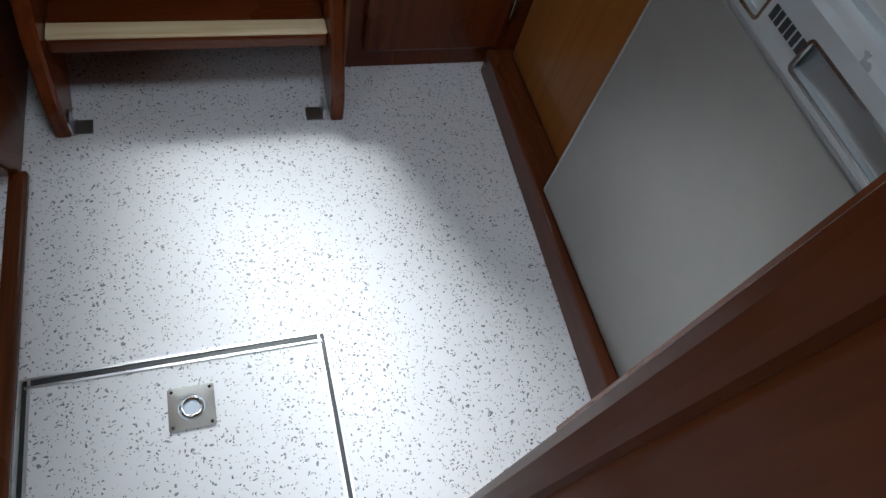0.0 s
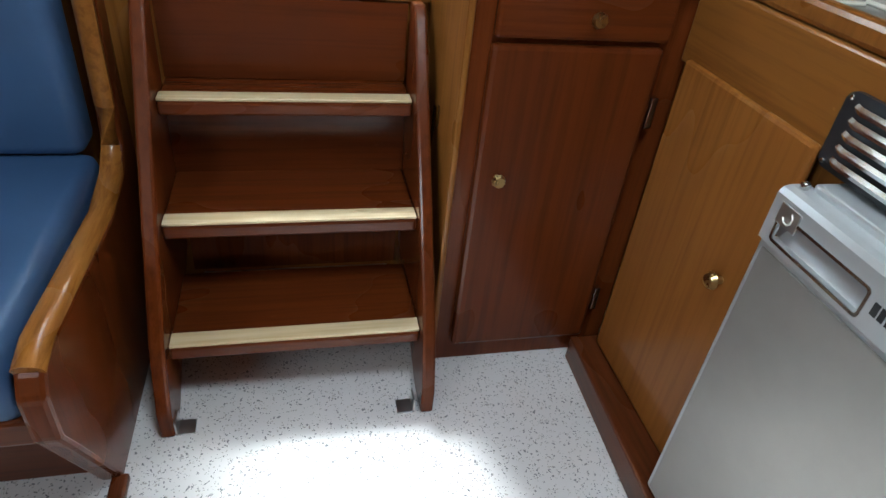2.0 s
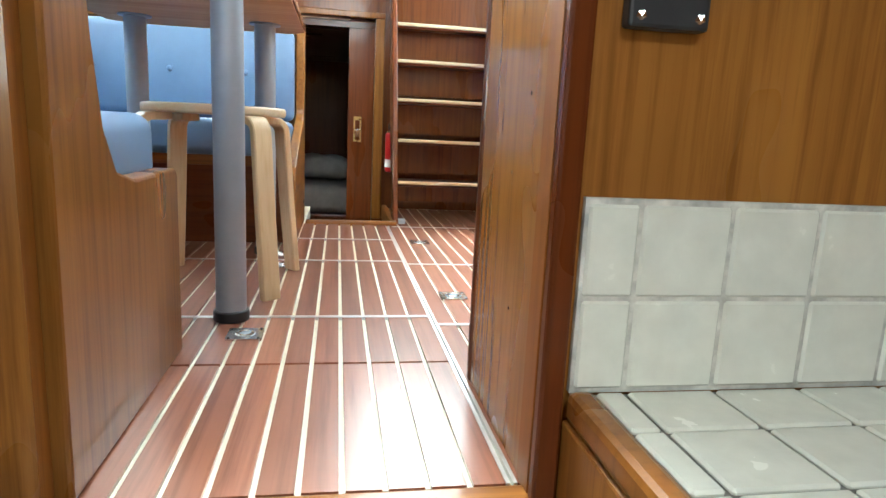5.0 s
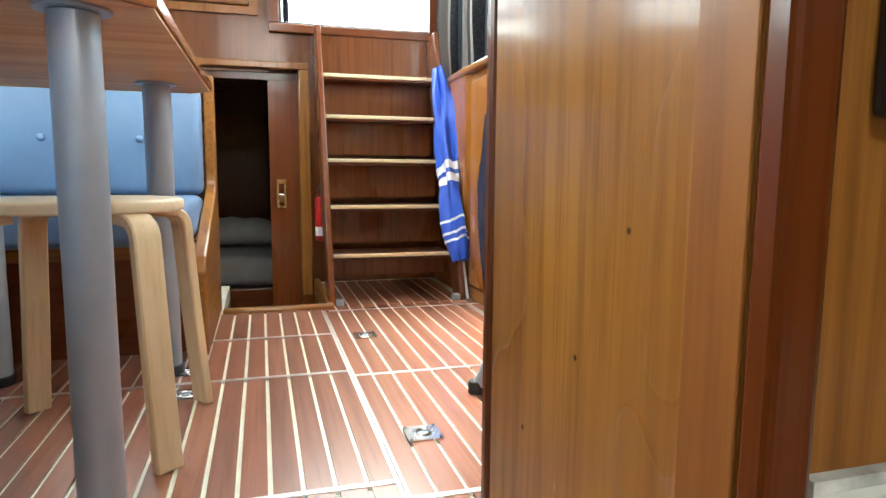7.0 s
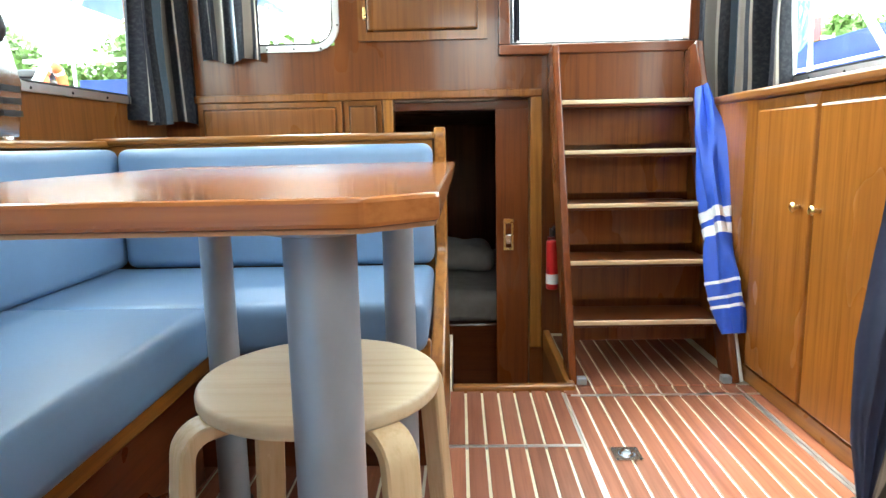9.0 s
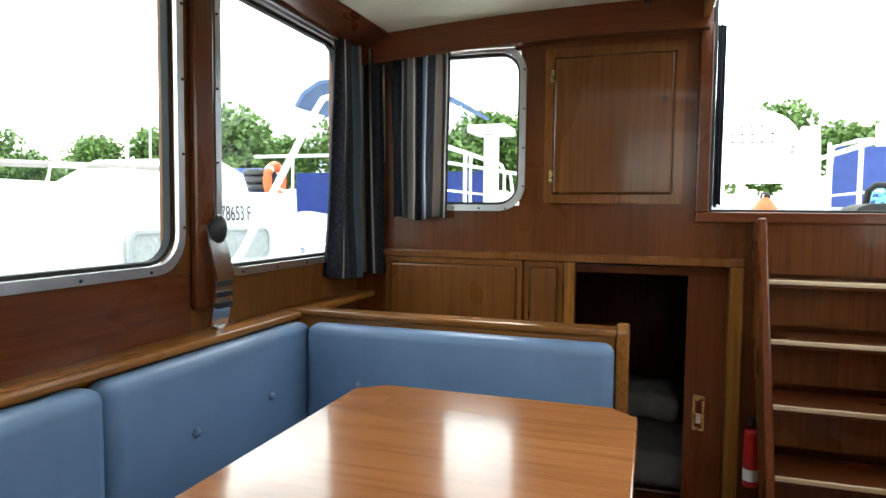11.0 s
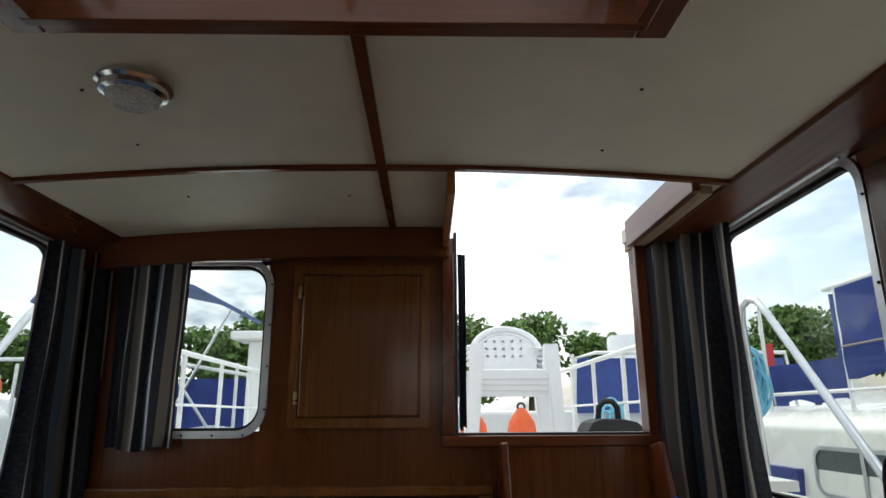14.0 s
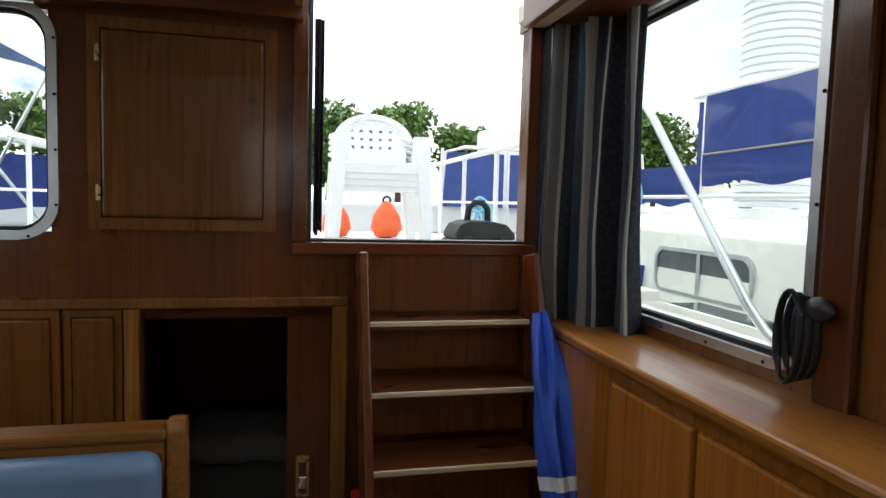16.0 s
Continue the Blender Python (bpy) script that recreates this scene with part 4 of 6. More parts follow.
structure("trim_floor", boxed(-0.583, -0.553, -2.9, -1.08, LOW, LOW + 0.018, 0.005), MAHO_Y, "mahogany threshold strip on the floor", "trim")

trap = thing("floor_hatch", (-0.32, -1.72, LOW), "speckled lift-out floor hatch with aluminium edging", "floor hatch", "", "structure")
for r in ((-0.545, -0.103, -1.482, -1.478), (-0.545, -0.103, -1.468, -1.464), (-0.109, -0.105, -2.1, -1.466), (-0.098, -0.094, -2.1, -1.466), (-0.552, -0.548, -2.1, -1.466), (-0.541, -0.537, -2.1, -1.466)):
    part("metal_edging", boxed(*r, LOW, LOW + 0.003), ALU, trap)
for r in ((-0.545, -0.103, -1.478, -1.468), (-0.105, -0.098, -2.1, -1.468), (-0.548, -0.541, -2.1, -1.468)):
    part("gap", boxed(*r, LOW, LOW + 0.0012), BLACK, trap)
lift_ring(-0.315, -1.555, LOW + 0.001, 0.0, "galley lift ring")

# stairs up to the saloon
stairs = thing("stairs", (-0.25, -0.8, LOW), "mahogany companion steps with pale worn tread edges", "stairs")
for x0, x1 in ((-0.515, -0.487), (-0.005, 0.022)):
    part("stringer", prism([(-1.0, LOW), (-0.93, LOW), (-0.60, LOW + 0.18), (-0.575, -0.02), (-0.612, -0.018), (-0.63, -0.04), (-0.955, -0.56), (-1.0, LOW + 0.06)], "x", x0, x1, 0.006), GALLEY_V, stairs)
for k, (z, y) in enumerate(((-0.58, -0.914), (-0.382, -0.797), (-0.192, -0.664))):
    t = part("tread", boxed(-0.486, -0.006, y, -0.55 if k == 2 else y + 0.22, z - 0.024, z, 0.003), GALLEY_X, stairs)
    part("tread_edge", boxed(-0.486, -0.006, y - 0.012, y + 0.026, z - 0.002, z + 0.004, 0.002), EDGE_X, t, "worn pale tread edge")
    part("nosing", boxed(-0.486, -0.006, y - 0.014, y, z - 0.03, z - 0.002, 0.005), GALLEY_X, t)
part("riser", boxed(-0.486, -0.006, -0.562, -0.548, -0.19, -0.03), GALLEY_X, stairs, "scuffed mahogany riser")
part("riser", boxed(-0.486, -0.006, -0.60, -0.586, -0.40, -0.216), GALLEY_X, stairs)
# Dark panel drawn for the shade behind the open lower steps.
part("riser", boxed(-0.486, -0.006, -0.575, -0.562, -0.66, -0.406), GALLEY_V, stairs)
part("back_strip", boxed(-0.46, -0.03, -0.64, -0.61, -0.672, -0.64, 0.003), ALU, stairs, "pale metal strip behind the steps")
for x in (-0.47, -0.035):
    part("foot_bracket", boxed(x - 0.018, x + 0.018, -0.995, -0.96, LOW, LOW + 0.004), ALU, stairs, "small grey angle bracket")
    part("foot_bracket", boxed(x - 0.018 if x < -0.2 else x + 0.014, x - 0.014 if x < -0.2 else x + 0.018, -0.995, -0.96, LOW, LOW + 0.035), ALU, stairs, "small grey angle bracket")
structure("sill_saloon", prism([(-0.515, -0.562), (0.065, -0.562), (0.065, FWD + 0.03), (-0.515, FWD + 0.03)], "z", -0.028, 0.004, 0.008), TEAK_X, "rounded teak sill at the saloon floor edge", "trim")

trestle = thing("wooden_trestle", (-0.68, -1.7, LOW), "dark wooden trestle bar lying on the floor", "trestle")
part("bar", prism([(-0.672, -2.1), (-0.612, -2.1), (-0.606, -1.325), (-0.622, -1.295), (-0.652, -1.298), (-0.664, -1.325)], "z", LOW, LOW + 0.06, 0.006), MAHO_Y, trestle)
part("cross_bar", boxed(-1.1, -0.673, -1.62, -1.54, LOW + 0.0, LOW + 0.045, 0.006), MAHO_X, trestle)

# left bench of the lower cabin
bench = thing("bench", (-1.0, -0.9, LOW), "lower cabin bench with blue vinyl cushions and teak end", "bench")
prof = [(-1.08, LOW), (-0.565, LOW), (-0.565, 0.10), (-0.575, 0.118), (-0.61, 0.118), (-0.62, 0.10), (-0.635, -0.24)] + [(-0.645, -0.29), (-0.68, -0.335), (-0.8, -0.36), (-1.15, -0.335), (-1.2, -0.345), (-1.22, -0.38), (-1.22, -0.46), (-1.19, -0.52)]
part("end_panel", prism(prof, "x", -0.605, -0.565, 0.008), GALLEY_V, bench, "curved varnished end panel")
part("base", boxed(-1.44, -0.606, -1.06, -0.58, LOW, -0.46, 0.004), MAHO_X, bench)
# Lighter tube puts both the wear and the gloss of this edge into colour.
part("edge_capping", tube([(-0.585, -0.622, 0.09), (-0.585, -0.636, -0.22), (-0.585, -0.65, -0.295), (-0.585, -0.69, -0.336), (-0.585, -0.8, -0.356), (-0.585, -1.0, -0.342), (-0.585, -1.15, -0.332), (-0.585, -1.2, -0.345)], 0.021, 10, None, None, True, 0.6), TEAK_Y, bench, "golden capping for the worn, shining edge of the end panel", True)
part("front_rail", boxed(-1.44, -0.606, -1.2, -1.06, -0.49, -0.44, 0.006), MAHO_X, bench)
cushion("seat_cushion", -1.44, -0.612, -1.2, -0.64, -0.45, -0.31, BLUE, "", bench, 0.025)
cushion("back_cushion", -1.44, -0.625, -0.675, -0.585, -0.31, 0.075, BLUE, "", bench, 0.025)
part("piping", tube([(-0.63, -1.19, -0.32), (-0.63, -0.69, -0.32)], 0.004, 6), PIPING, bench)
part("capping", boxed(-1.44, -0.606, -0.64, -0.575, 0.08, 0.105, 0.008), TEAK_X, bench)

# galley units
TOPZ = 0.118
unit = thing("galley_cabinet", (0.25, -0.7, LOW), "mahogany galley cabinet with drawer and narrow door", "cabinet", "galley units")
part("body", boxed(0.048, 0.46, -0.845, GF - 0.035, LOW, 0.102, 0.003), GALLEY_V, unit)
part("side_panel", boxed(0.04, 0.052, -0.855, GF - 0.035, LOW, 0.102, 0.004), TEAK_V, unit, "orange teak side panel")
part("drawer", boxed(0.086, 0.403, -0.868, -0.845, -0.001, 0.092, 0.007), GALLEY_X, unit)
part("door", boxed(0.084, 0.40, -0.868, -0.845, LOW + 0.06, -0.01, 0.009), GALLEY_V, unit)
for kx, kz in ((0.254, 0.039), (0.126, -0.257)):
    part("knob", tube([(kx, -0.868, kz), (kx, -0.88, kz), (kx, -0.884, kz), (kx, -0.892, kz)], 0.01, 8, None, (0.006, 0.006, 0.014, 0.011)), BRASS, unit, "faceted brass knob")
for z in (-0.13, LOW + 0.17):
    part("hinge", boxed(0.402, 0.416, -0.866, -0.85, z - 0.03, z + 0.03, 0.002), STEEL, unit, "bright metal hinge")
unit2 = thing("galley_cabinet", (0.7, -1.1, LOW), "teak galley cabinet with a wide plain door", "cabinet", "galley units")
part("body", boxed(0.455, 0.935, -1.262, -0.86, LOW, 0.102, 0.003), TEAK_V, unit2)
part("front_rail", boxed(0.437, 0.455, -1.70, -0.86, -0.03, 0.104, 0.004), TEAK_Y, unit2, "pale teak rail under the worktop")
part("door", boxed(0.422, 0.4365, -1.232, -0.895, LOW + 0.067, -0.014, 0.007), AMBER, unit2, "amber varnished door with a rounded edge")
part("knob", tube([(0.425, -1.175, -0.28), (0.41, -1.175, -0.28), (0.405, -1.175, -0.28), (0.396, -1.175, -0.28)], 0.01, 12, None, (0.006, 0.006, 0.016, 0.011)), BRASS, unit2, "round brass knob", True)
part("lower_body", boxed(0.455, 0.935, -1.70, -1.262, 0.0, 0.102, 0.003), TEAK_V, unit2)
vent = thing("vent", (0.433, -1.2, 0.02), "black louvred vent in the worktop front", "vent")
part("plate", prism(round_rect(-1.46, -1.235, -0.036, 0.066, 0.015), "x", 0.428, 0.436), BLACK, vent)
for k in range(5):
    z = -0.02 + 0.0175 * k
    part("slat", tube([(0.428, -1.435, z), (0.422, -1.42, z), (0.422, -1.275, z), (0.428, -1.26, z)], 0.006, 6), STEEL, vent, "bright slat", True)
for y in (-1.45, -1.245):
    for z in (-0.028, 0.057):
        part("screw", ball((0.427, y, z), 0.004, None, 1), STEEL, vent)

# fridge
fr = thing("fridge", (0.6, -1.46, LOW), "compact grey fridge with a silver control panel", "fridge")
FA, FB = -1.692, -1.266
part("body", boxed(0.40, 0.92, FA + 0.004, FB - 0.004, LOW + 0.066, -0.066, 0.006), FRIDGE_TRIM, fr)
d = part("door", boxed(0.366, 0.40, FA, FB, LOW + 0.067, -0.1285, 0.005), FRIDGE_TRIM, fr, "silver door rim")
part("door_panel", boxed(0.3625, 0.368, FA + 0.011, FB - 0.011, LOW + 0.078, -0.138, 0.002), FRIDGE, d, "dull grey door panel")
cp = part("control_panel", holed("x", 0.361, 0.366, FA, FB, -0.128, -0.06, [(-1.44, -1.287, -0.118, -0.082), (-1.672, -1.515, -0.118, -0.082)]), FRIDGE_TRIM, fr, "silver front panel above the door")
part("panel_top", prism([(0.361, -0.06), (0.366, -0.0525), (0.376, -0.05), (0.40, -0.05), (0.40, -0.128), (0.388, -0.128), (0.388, -0.06)], "y", FA, FB), FRIDGE_TRIM, fr)
for a, b in ((-1.44, -1.287), (-1.672, -1.515)):
    part("finger_recess", prism([(0.3655, -0.1185), (0.372, -0.1185), (0.381, -0.11), (0.386, -0.098), (0.386, -0.0815), (0.3875, -0.0815), (0.3875, -0.1195), (0.3655, -0.1195)], "y", a, b), FRIDGE_TRIM, cp, "rounded finger recess", True)
    part("recess_lip", ring_frame(round_rect(a + 0.001, b - 0.001, -0.117, -0.083, 0.005), round_rect(a - 0.003, b + 0.003, -0.121, -0.079, 0.007), "x", 0.3598, 0.3615), STEEL, cp, "bright recess edge", True)
part("badge", boxed(0.3592, 0.3612, -1.318, -1.282, -0.094, -0.066, 0.0008), ALU, cp, "small square badge")
part("badge_mark", tube([(0.359, -1.30 + 0.008 * math.cos(q), -0.08 + 0.009 * math.sin(q)) for q in (2.0, 2.8, 3.6, 4.4, 5.2, 6.0)], 0.0012, 6), WHITE, cp, "pale curved mark")
for k, w in enumerate((0.008, 0.007, 0.008, 0.007, 0.007, 0.008)):
    part("name_bar", boxed(0.3598, 0.3612, -1.452 - 0.0105 * k - w, -1.452 - 0.0105 * k, -0.104, -0.088, 0.0), BLACK, cp)
part("top_gap", boxed(0.40, 0.92, FA + 0.01, FB - 0.01, -0.066, -0.058), BLACK, fr)
part("top_lid", boxed(0.394, 0.92, FA, FB - 0.016, -0.058, -0.04, 0.004), FRIDGE_TRIM, fr, "silver top lid")
part("hinge_pin", cyl((0.383, FB - 0.014, -0.05), 0.006, 0.01, 12, 0.002), STEEL, fr, "small hinge pin", True)

# tiled worktop with a wooden edge
WZ = 0.136
SX, SY = 0.70, -0.905
top = thing("worktop", (0.5, -0.8, 0.09), "cream tiled galley worktop with a teak edge", "worktop")
part("grout_bed", holed("z", 0.103, WZ - 0.006, 0.07, 0.935, -1.70, GF - 0.036, [(0.07, 0.468, -1.70, -0.84), (SX - 0.15, SX + 0.15, SY - 0.15, SY + 0.15)]), GROUT, top)
lip = [(0.04, GF - 0.04), (0.04, -0.84), (0.052, -0.866), (0.078, -0.878), (0.443, -0.878), (0.443, -1.70), (0.473, -1.70), (0.473, -0.848), (0.09, -0.848), (0.072, -0.83), (0.072, GF - 0.04)]
part("wood_edge", prism(lip, "z", 0.104, WZ + 0.003, 0.009), AMBER, top, "rounded varnished wooden edge")
S = 0.1085
def tile_mesh(w, d):
    me = bpy.data.meshes.new("tile")
    bm = boxed(-w / 2, w / 2, -d / 2, d / 2, 0.0, 0.008, 0.003, 1)
    bm.to_mesh(me)
    bm.free()
    me.materials.append(TILE)
    return me
tile_cache = {}
def lay_tile(parent, org, x0, x1, a0, a1, upright):
    """One tile between two joints across and two joints along or up."""
    key = (round(x1 - x0, 4), round(a1 - a0, 4))
    if key not in tile_cache:
        tile_cache[key] = tile_mesh(x1 - x0 - 0.005, a1 - a0 - 0.005)
    ob = new("tile", tile_cache[key])
    ob.parent = parent
    if upright:
        ob.matrix_local = Matrix.Translation(Vector(((x0 + x1) / 2, GF - 0.034, (a0 + a1) / 2)) - Vector(org)) @ Euler((radians(90), 0, 0)).to_matrix().to_4x4()
    else:
        ob.location = Vector(((x0 + x1) / 2, (a0 + a1) / 2, WZ - 0.008)) - Vector(org)
JX = [0.047] + [0.109 + S * k for k in range(8)] + [0.933]
JY = [GF - 0.04] + [-0.645 - 0.108 * k for k in range(10)]
for x0, x1 in zip(JX, JX[1:]):
    for y1, y0 in zip(JY, JY[1:]):
        if (x0 < 0.45 and y0 < -0.87) or (x0 + x1 < 0.95 and y0 < -0.88):
            continue
        nx, ny = min(max(SX, x0), x1), min(max(SY, y0), y1)
        if math.hypot(nx - SX, ny - SY) < 0.163:
            continue
        lay_tile(top, (0.5, -0.8, 0.09), max(x0, 0.072), x1, max(y0, -0.85) if x1 < 0.46 else y0, y1, False)
for k, (x0, x1, y0, y1) in enumerate(((0.475, SX - 0.16, SY + 0.09, SY + 0.2), (SX + 0.165, 0.933, SY - 0.1, SY + 0.0), (0.475, SX - 0.165, SY - 0.2, SY - 0.12))):
    lay_tile(top, (0.5, -0.8, 0.09), x0, x1, y0, y1, False)

splash = thing("tiled_splashback", (0.5, GF - 0.03, 0.13), "two rows of cream glazed wall tiles", "tiles", "", "structure")
part("grout_bed", boxed(0.045, 0.935, GF - 0.0385, GF - 0.0305, 0.134, 0.353), PALE_GROUT, splash)
for x0, x1 in zip(JX, JX[1:]):
    for z0, z1 in ((0.137, 0.243), (0.243, 0.349)):
        lay_tile(splash, (0.5, GF - 0.03, 0.13), x0, x1, z0, z1, True)

sink = thing("sink", (SX, SY, 0.12), "round stainless steel galley sink", "sink")
bm = bmesh.new()
rings = []
for r, z in ((0.198, -0.001), (0.197, 0.005), (0.176, 0.007), (0.163, 0.0), (0.155, -0.09), (0.125, -0.13), (0.02, -0.134)):
    rings.append([bm.verts.new((SX + r * math.cos(2 * math.pi * k / 48), SY + r * math.sin(2 * math.pi * k / 48), WZ + z)) for k in range(48)])
for p, q in zip(rings, rings[1:]):
    for k in range(48):
        bm.faces.new((p[k], p[(k + 1) % 48], q[(k + 1) % 48], q[k]))
bm.faces.new(rings[-1])
part("basin", bm, STEEL, sink, "", True)
part("drain", cyl((SX, SY, WZ - 0.134), 0.03, 0.004, 24), STEEL, sink, "round drain", True)
part("overflow", tube([(SX + 0.02, SY + 0.157, WZ - 0.05), (SX + 0.02, SY + 0.15, WZ - 0.05)], 0.012, 14), BLACK, sink, "small overflow hole")
tap = thing("tap", (0.785, -0.70, 0.12), "chrome single-lever mixer tap", "tap")
TX, TY = 0.785, -0.70
part("base", cyl((TX, TY, WZ), 0.027, 0.012, 24, 0.003), STEEL, tap, "", True)
part("column", tube([(TX, TY, WZ + 0.012), (TX + 0.004, TY - 0.006, WZ + 0.07), (TX + 0.01, TY - 0.012, WZ + 0.105)], 0.022, 16, None, (0.021, 0.023, 0.025)), STEEL, tap, "", True)
part("spout", tube([(TX, TY - 0.01, WZ + 0.03), (TX - 0.0, TY - 0.06, WZ + 0.06), (TX - 0.02, TY - 0.13, WZ + 0.085), (TX - 0.03, TY - 0.16, WZ + 0.075)], 0.013, 12), STEEL, tap, "", True)
part("lever", tube([(TX + 0.012, TY - 0.01, WZ + 0.112), (TX - 0.005, TY - 0.035, WZ + 0.132), (TX - 0.035, TY - 0.075, WZ + 0.142)], 0.009, 10, None, (0.022, 0.014, 0.008), True, 0.6), STEEL, tap, "", True)

box_thing = thing("wall_box", (0.11, GF - 0.03, 0.525), "small dark box screwed to the bulkhead", "box")
part("case", boxed(0.068, 0.155, GF - 0.05, GF - 0.03, 0.525, 0.62, 0.004), BLACK, box_thing)
for x in (0.08, 0.143):
    part("screw", ball((x, GF - 0.051, 0.537), 0.006, None, 1), STEEL, box_thing)


# ---- loose things in the saloon ----
def curtain(name, path, z0, z1, label, folds, depth, mat, gather=0.0, seed=0):
    """A hanging cloth along a plan line of points, pleated, drawn in towards its foot by gather."""
    pts = [Vector((*p, 0)) for p in path]
    n, rows = 96, 22
    bm = bmesh.new()
    uv = bm.loops.layers.uv.new("UVMap")
    rng = random.Random(seed)
    ph = [rng.uniform(0, 6.28) for _ in range(4)]
    total = sum((b - a).length for a, b in zip(pts, pts[1:]))
    def along(s):
        d = s * total
        for a, b in zip(pts, pts[1:]):
            l = (b - a).length
            if d <= l or b is pts[-1]:
                return a + (b - a) * min(1, d / l), (b - a).normalized()
            d -= l
    grid = []
    for r in range(rows + 1):
        t = r / rows
        row = []
        for i in range(n + 1):
            s = i / n
            mid = 0.5 + 0.25 * gather
            ss = s + (mid - s) * gather * (t ** 1.5)
            p, d = along(ss)
            nrm = Vector((-d.y, d.x, 0))
            lean = 0.5 * math.sin(3 * t + ph[1]) + 0.9 * (t - 0.5) * math.sin(5 * s + ph[2])
            w = depth * (math.sin(2 * math.pi * folds * s + ph[0] + lean) + 0.4 * math.sin(2 * math.pi * folds * 2.3 * s + ph[2] + 1.6 * t) + 0.5 * noise.noise(Vector((s * 5, t * 2.5, seed)))) * (0.6 + 0.5 * t)
            z = z1 + (z0 - z1) * t + 0.008 * math.sin(9 * s + ph[3]) * t
            row.append(bm.verts.new((p.x + nrm.x * w, p.y + nrm.y * w, z)))
        grid.append(row)
    for r in range(rows):
        for i in range(n):
            f = bm.faces.new((grid[r][i], grid[r][i + 1], grid[r + 1][i + 1], grid[r + 1][i]))
            for lp, (a, b) in zip(f.loops, ((i, r), (i + 1, r), (i + 1, r + 1), (i, r + 1))):
                lp[uv].uv = (a / n * total * 1.5 + 0.37 * seed, 1 - b / rows)
            f.smooth = True
    ext = bmesh.ops.solidify(bm, geom=bm.faces[:], thickness=0.003)
    return part(name, bm, mat, None, label, True, "curtain")


curtain("curtain", [(-1.425, 1.88), (-1.42, 2.08), (-1.33, 2.125)], 0.87, 1.77, "striped grey curtain hanging beside the side window", 3.3, 0.026, CLOTH, -0.22, 1)
curtain("curtain", [(-1.30, 2.105), (-1.05, 2.105)], 1.10, 1.742, "striped grey curtain beside the small aft window", 2.6, 0.019, CLOTH, 0.1, 2)
curtain("curtain", [(0.575, 2.11), (0.67, 1.99), (0.77, 1.80)], 0.90, 1.80, "striped grey curtain hanging beside the companionway", 2.8, 0.04, CLOTH, -0.1, 3)
curtain("curtain", [(-0.095, 2.215), (-0.065, 2.222)], 1.16, 1.80, "narrow grey curtain edge outside the hatch jamb", 2.0, 0.008, CLOTH, 0.1, 6)
for nm, a, b in (("curtain_rail", (-1.435, 1.2, 1.768), (-1.435, 2.1, 1.768)), ("curtain_rail", (-1.42, 2.10, 1.745), (-0.80, 2.10, 1.745)), ("curtain_rail", (0.765, 1.25, 1.79), (0.765, 1.83, 1.79))):
    part(nm, tube([a, b], 0.004, 6), ALU, None, "thin metal curtain rail", True, "curtain rail", "curtain rails")


def strap(x, y, z0, z1, out, label):
    t = thing("strap", (x, y, z0), label, "strap")
    pts = [(x, y, z1), (x + out * 0.02, y - 0.005, z1 - 0.06), (x + out * 0.03, y + 0.006, (z0 + z1) / 2), (x + out * 0.012, y, z0 + 0.01)]
    bm = bmesh.new()
    rings = []
    for p in pts:
        rings.append([bm.verts.new(Vector(p) + Vector((out * a, b, 0))) for a, b in ((0, -0.036), (0.006, -0.036), (0.006, 0.036), (0, 0.036))])
    for p, q in zip(rings, rings[1:]):
        for i in range(4):
            bm.faces.new((p[i], p[(i + 1) % 4], q[(i + 1) % 4], q[i]))
    bm.faces.new(rings[0]); bm.faces.new(rings[-1])
    bmesh.ops.recalc_face_normals(bm, faces=bm.faces[:])
    part("band", bm, STEEL, t, "worn silver-grey band", True)
    part("pad", ball((x + out * 0.018, y, z1 - 0.01), 0.032, None, 2, (0.6, 0.9, 1.3)), BLACK, t, "black rounded end", True)
    part("foot", cyl((x + out * 0.012, y, z0 - 0.004), 0.02, 0.016, 16, 0.003), STEEL, t, "", True)
    for k in range(3):
        part("stripe", boxed(x + out * 0.03, x + out * 0.037, y - 0.034, y + 0.034, z0 + 0.06 + 0.03 * k, z0 + 0.075 + 0.03 * k), BLACK, t)
    return t


strap(LEFT + 0.025, 1.20, 0.80, 1.085, 1, "grey and black strap clipped to the window post")
# black cord tie on the other post
tie = thing("curtain_tie", (RIGHT - 0.03, 1.235, 0.95), "black fabric loop hanging from the window post", "curtain tie")
for k in range(3):
    o = 0.012 * k
    pts = [(RIGHT - 0.03 - o, 1.225 + 0.028 * math.sin(a) + 0.008 * k, 1.03 + (0.075 + 0.006 * k) * math.cos(a)) for a in [2 * math.pi * q / 18 for q in range(19)]]
    part("loop", tube(pts, 0.008, 8, None, None, True, 0.6), BLACK, tie, "", True)
part("bow", ball((RIGHT - 0.04, 1.185, 1.09), 0.03, None, 2, (0.5, 1.1, 0.8)), BLACK, tie, "", True)

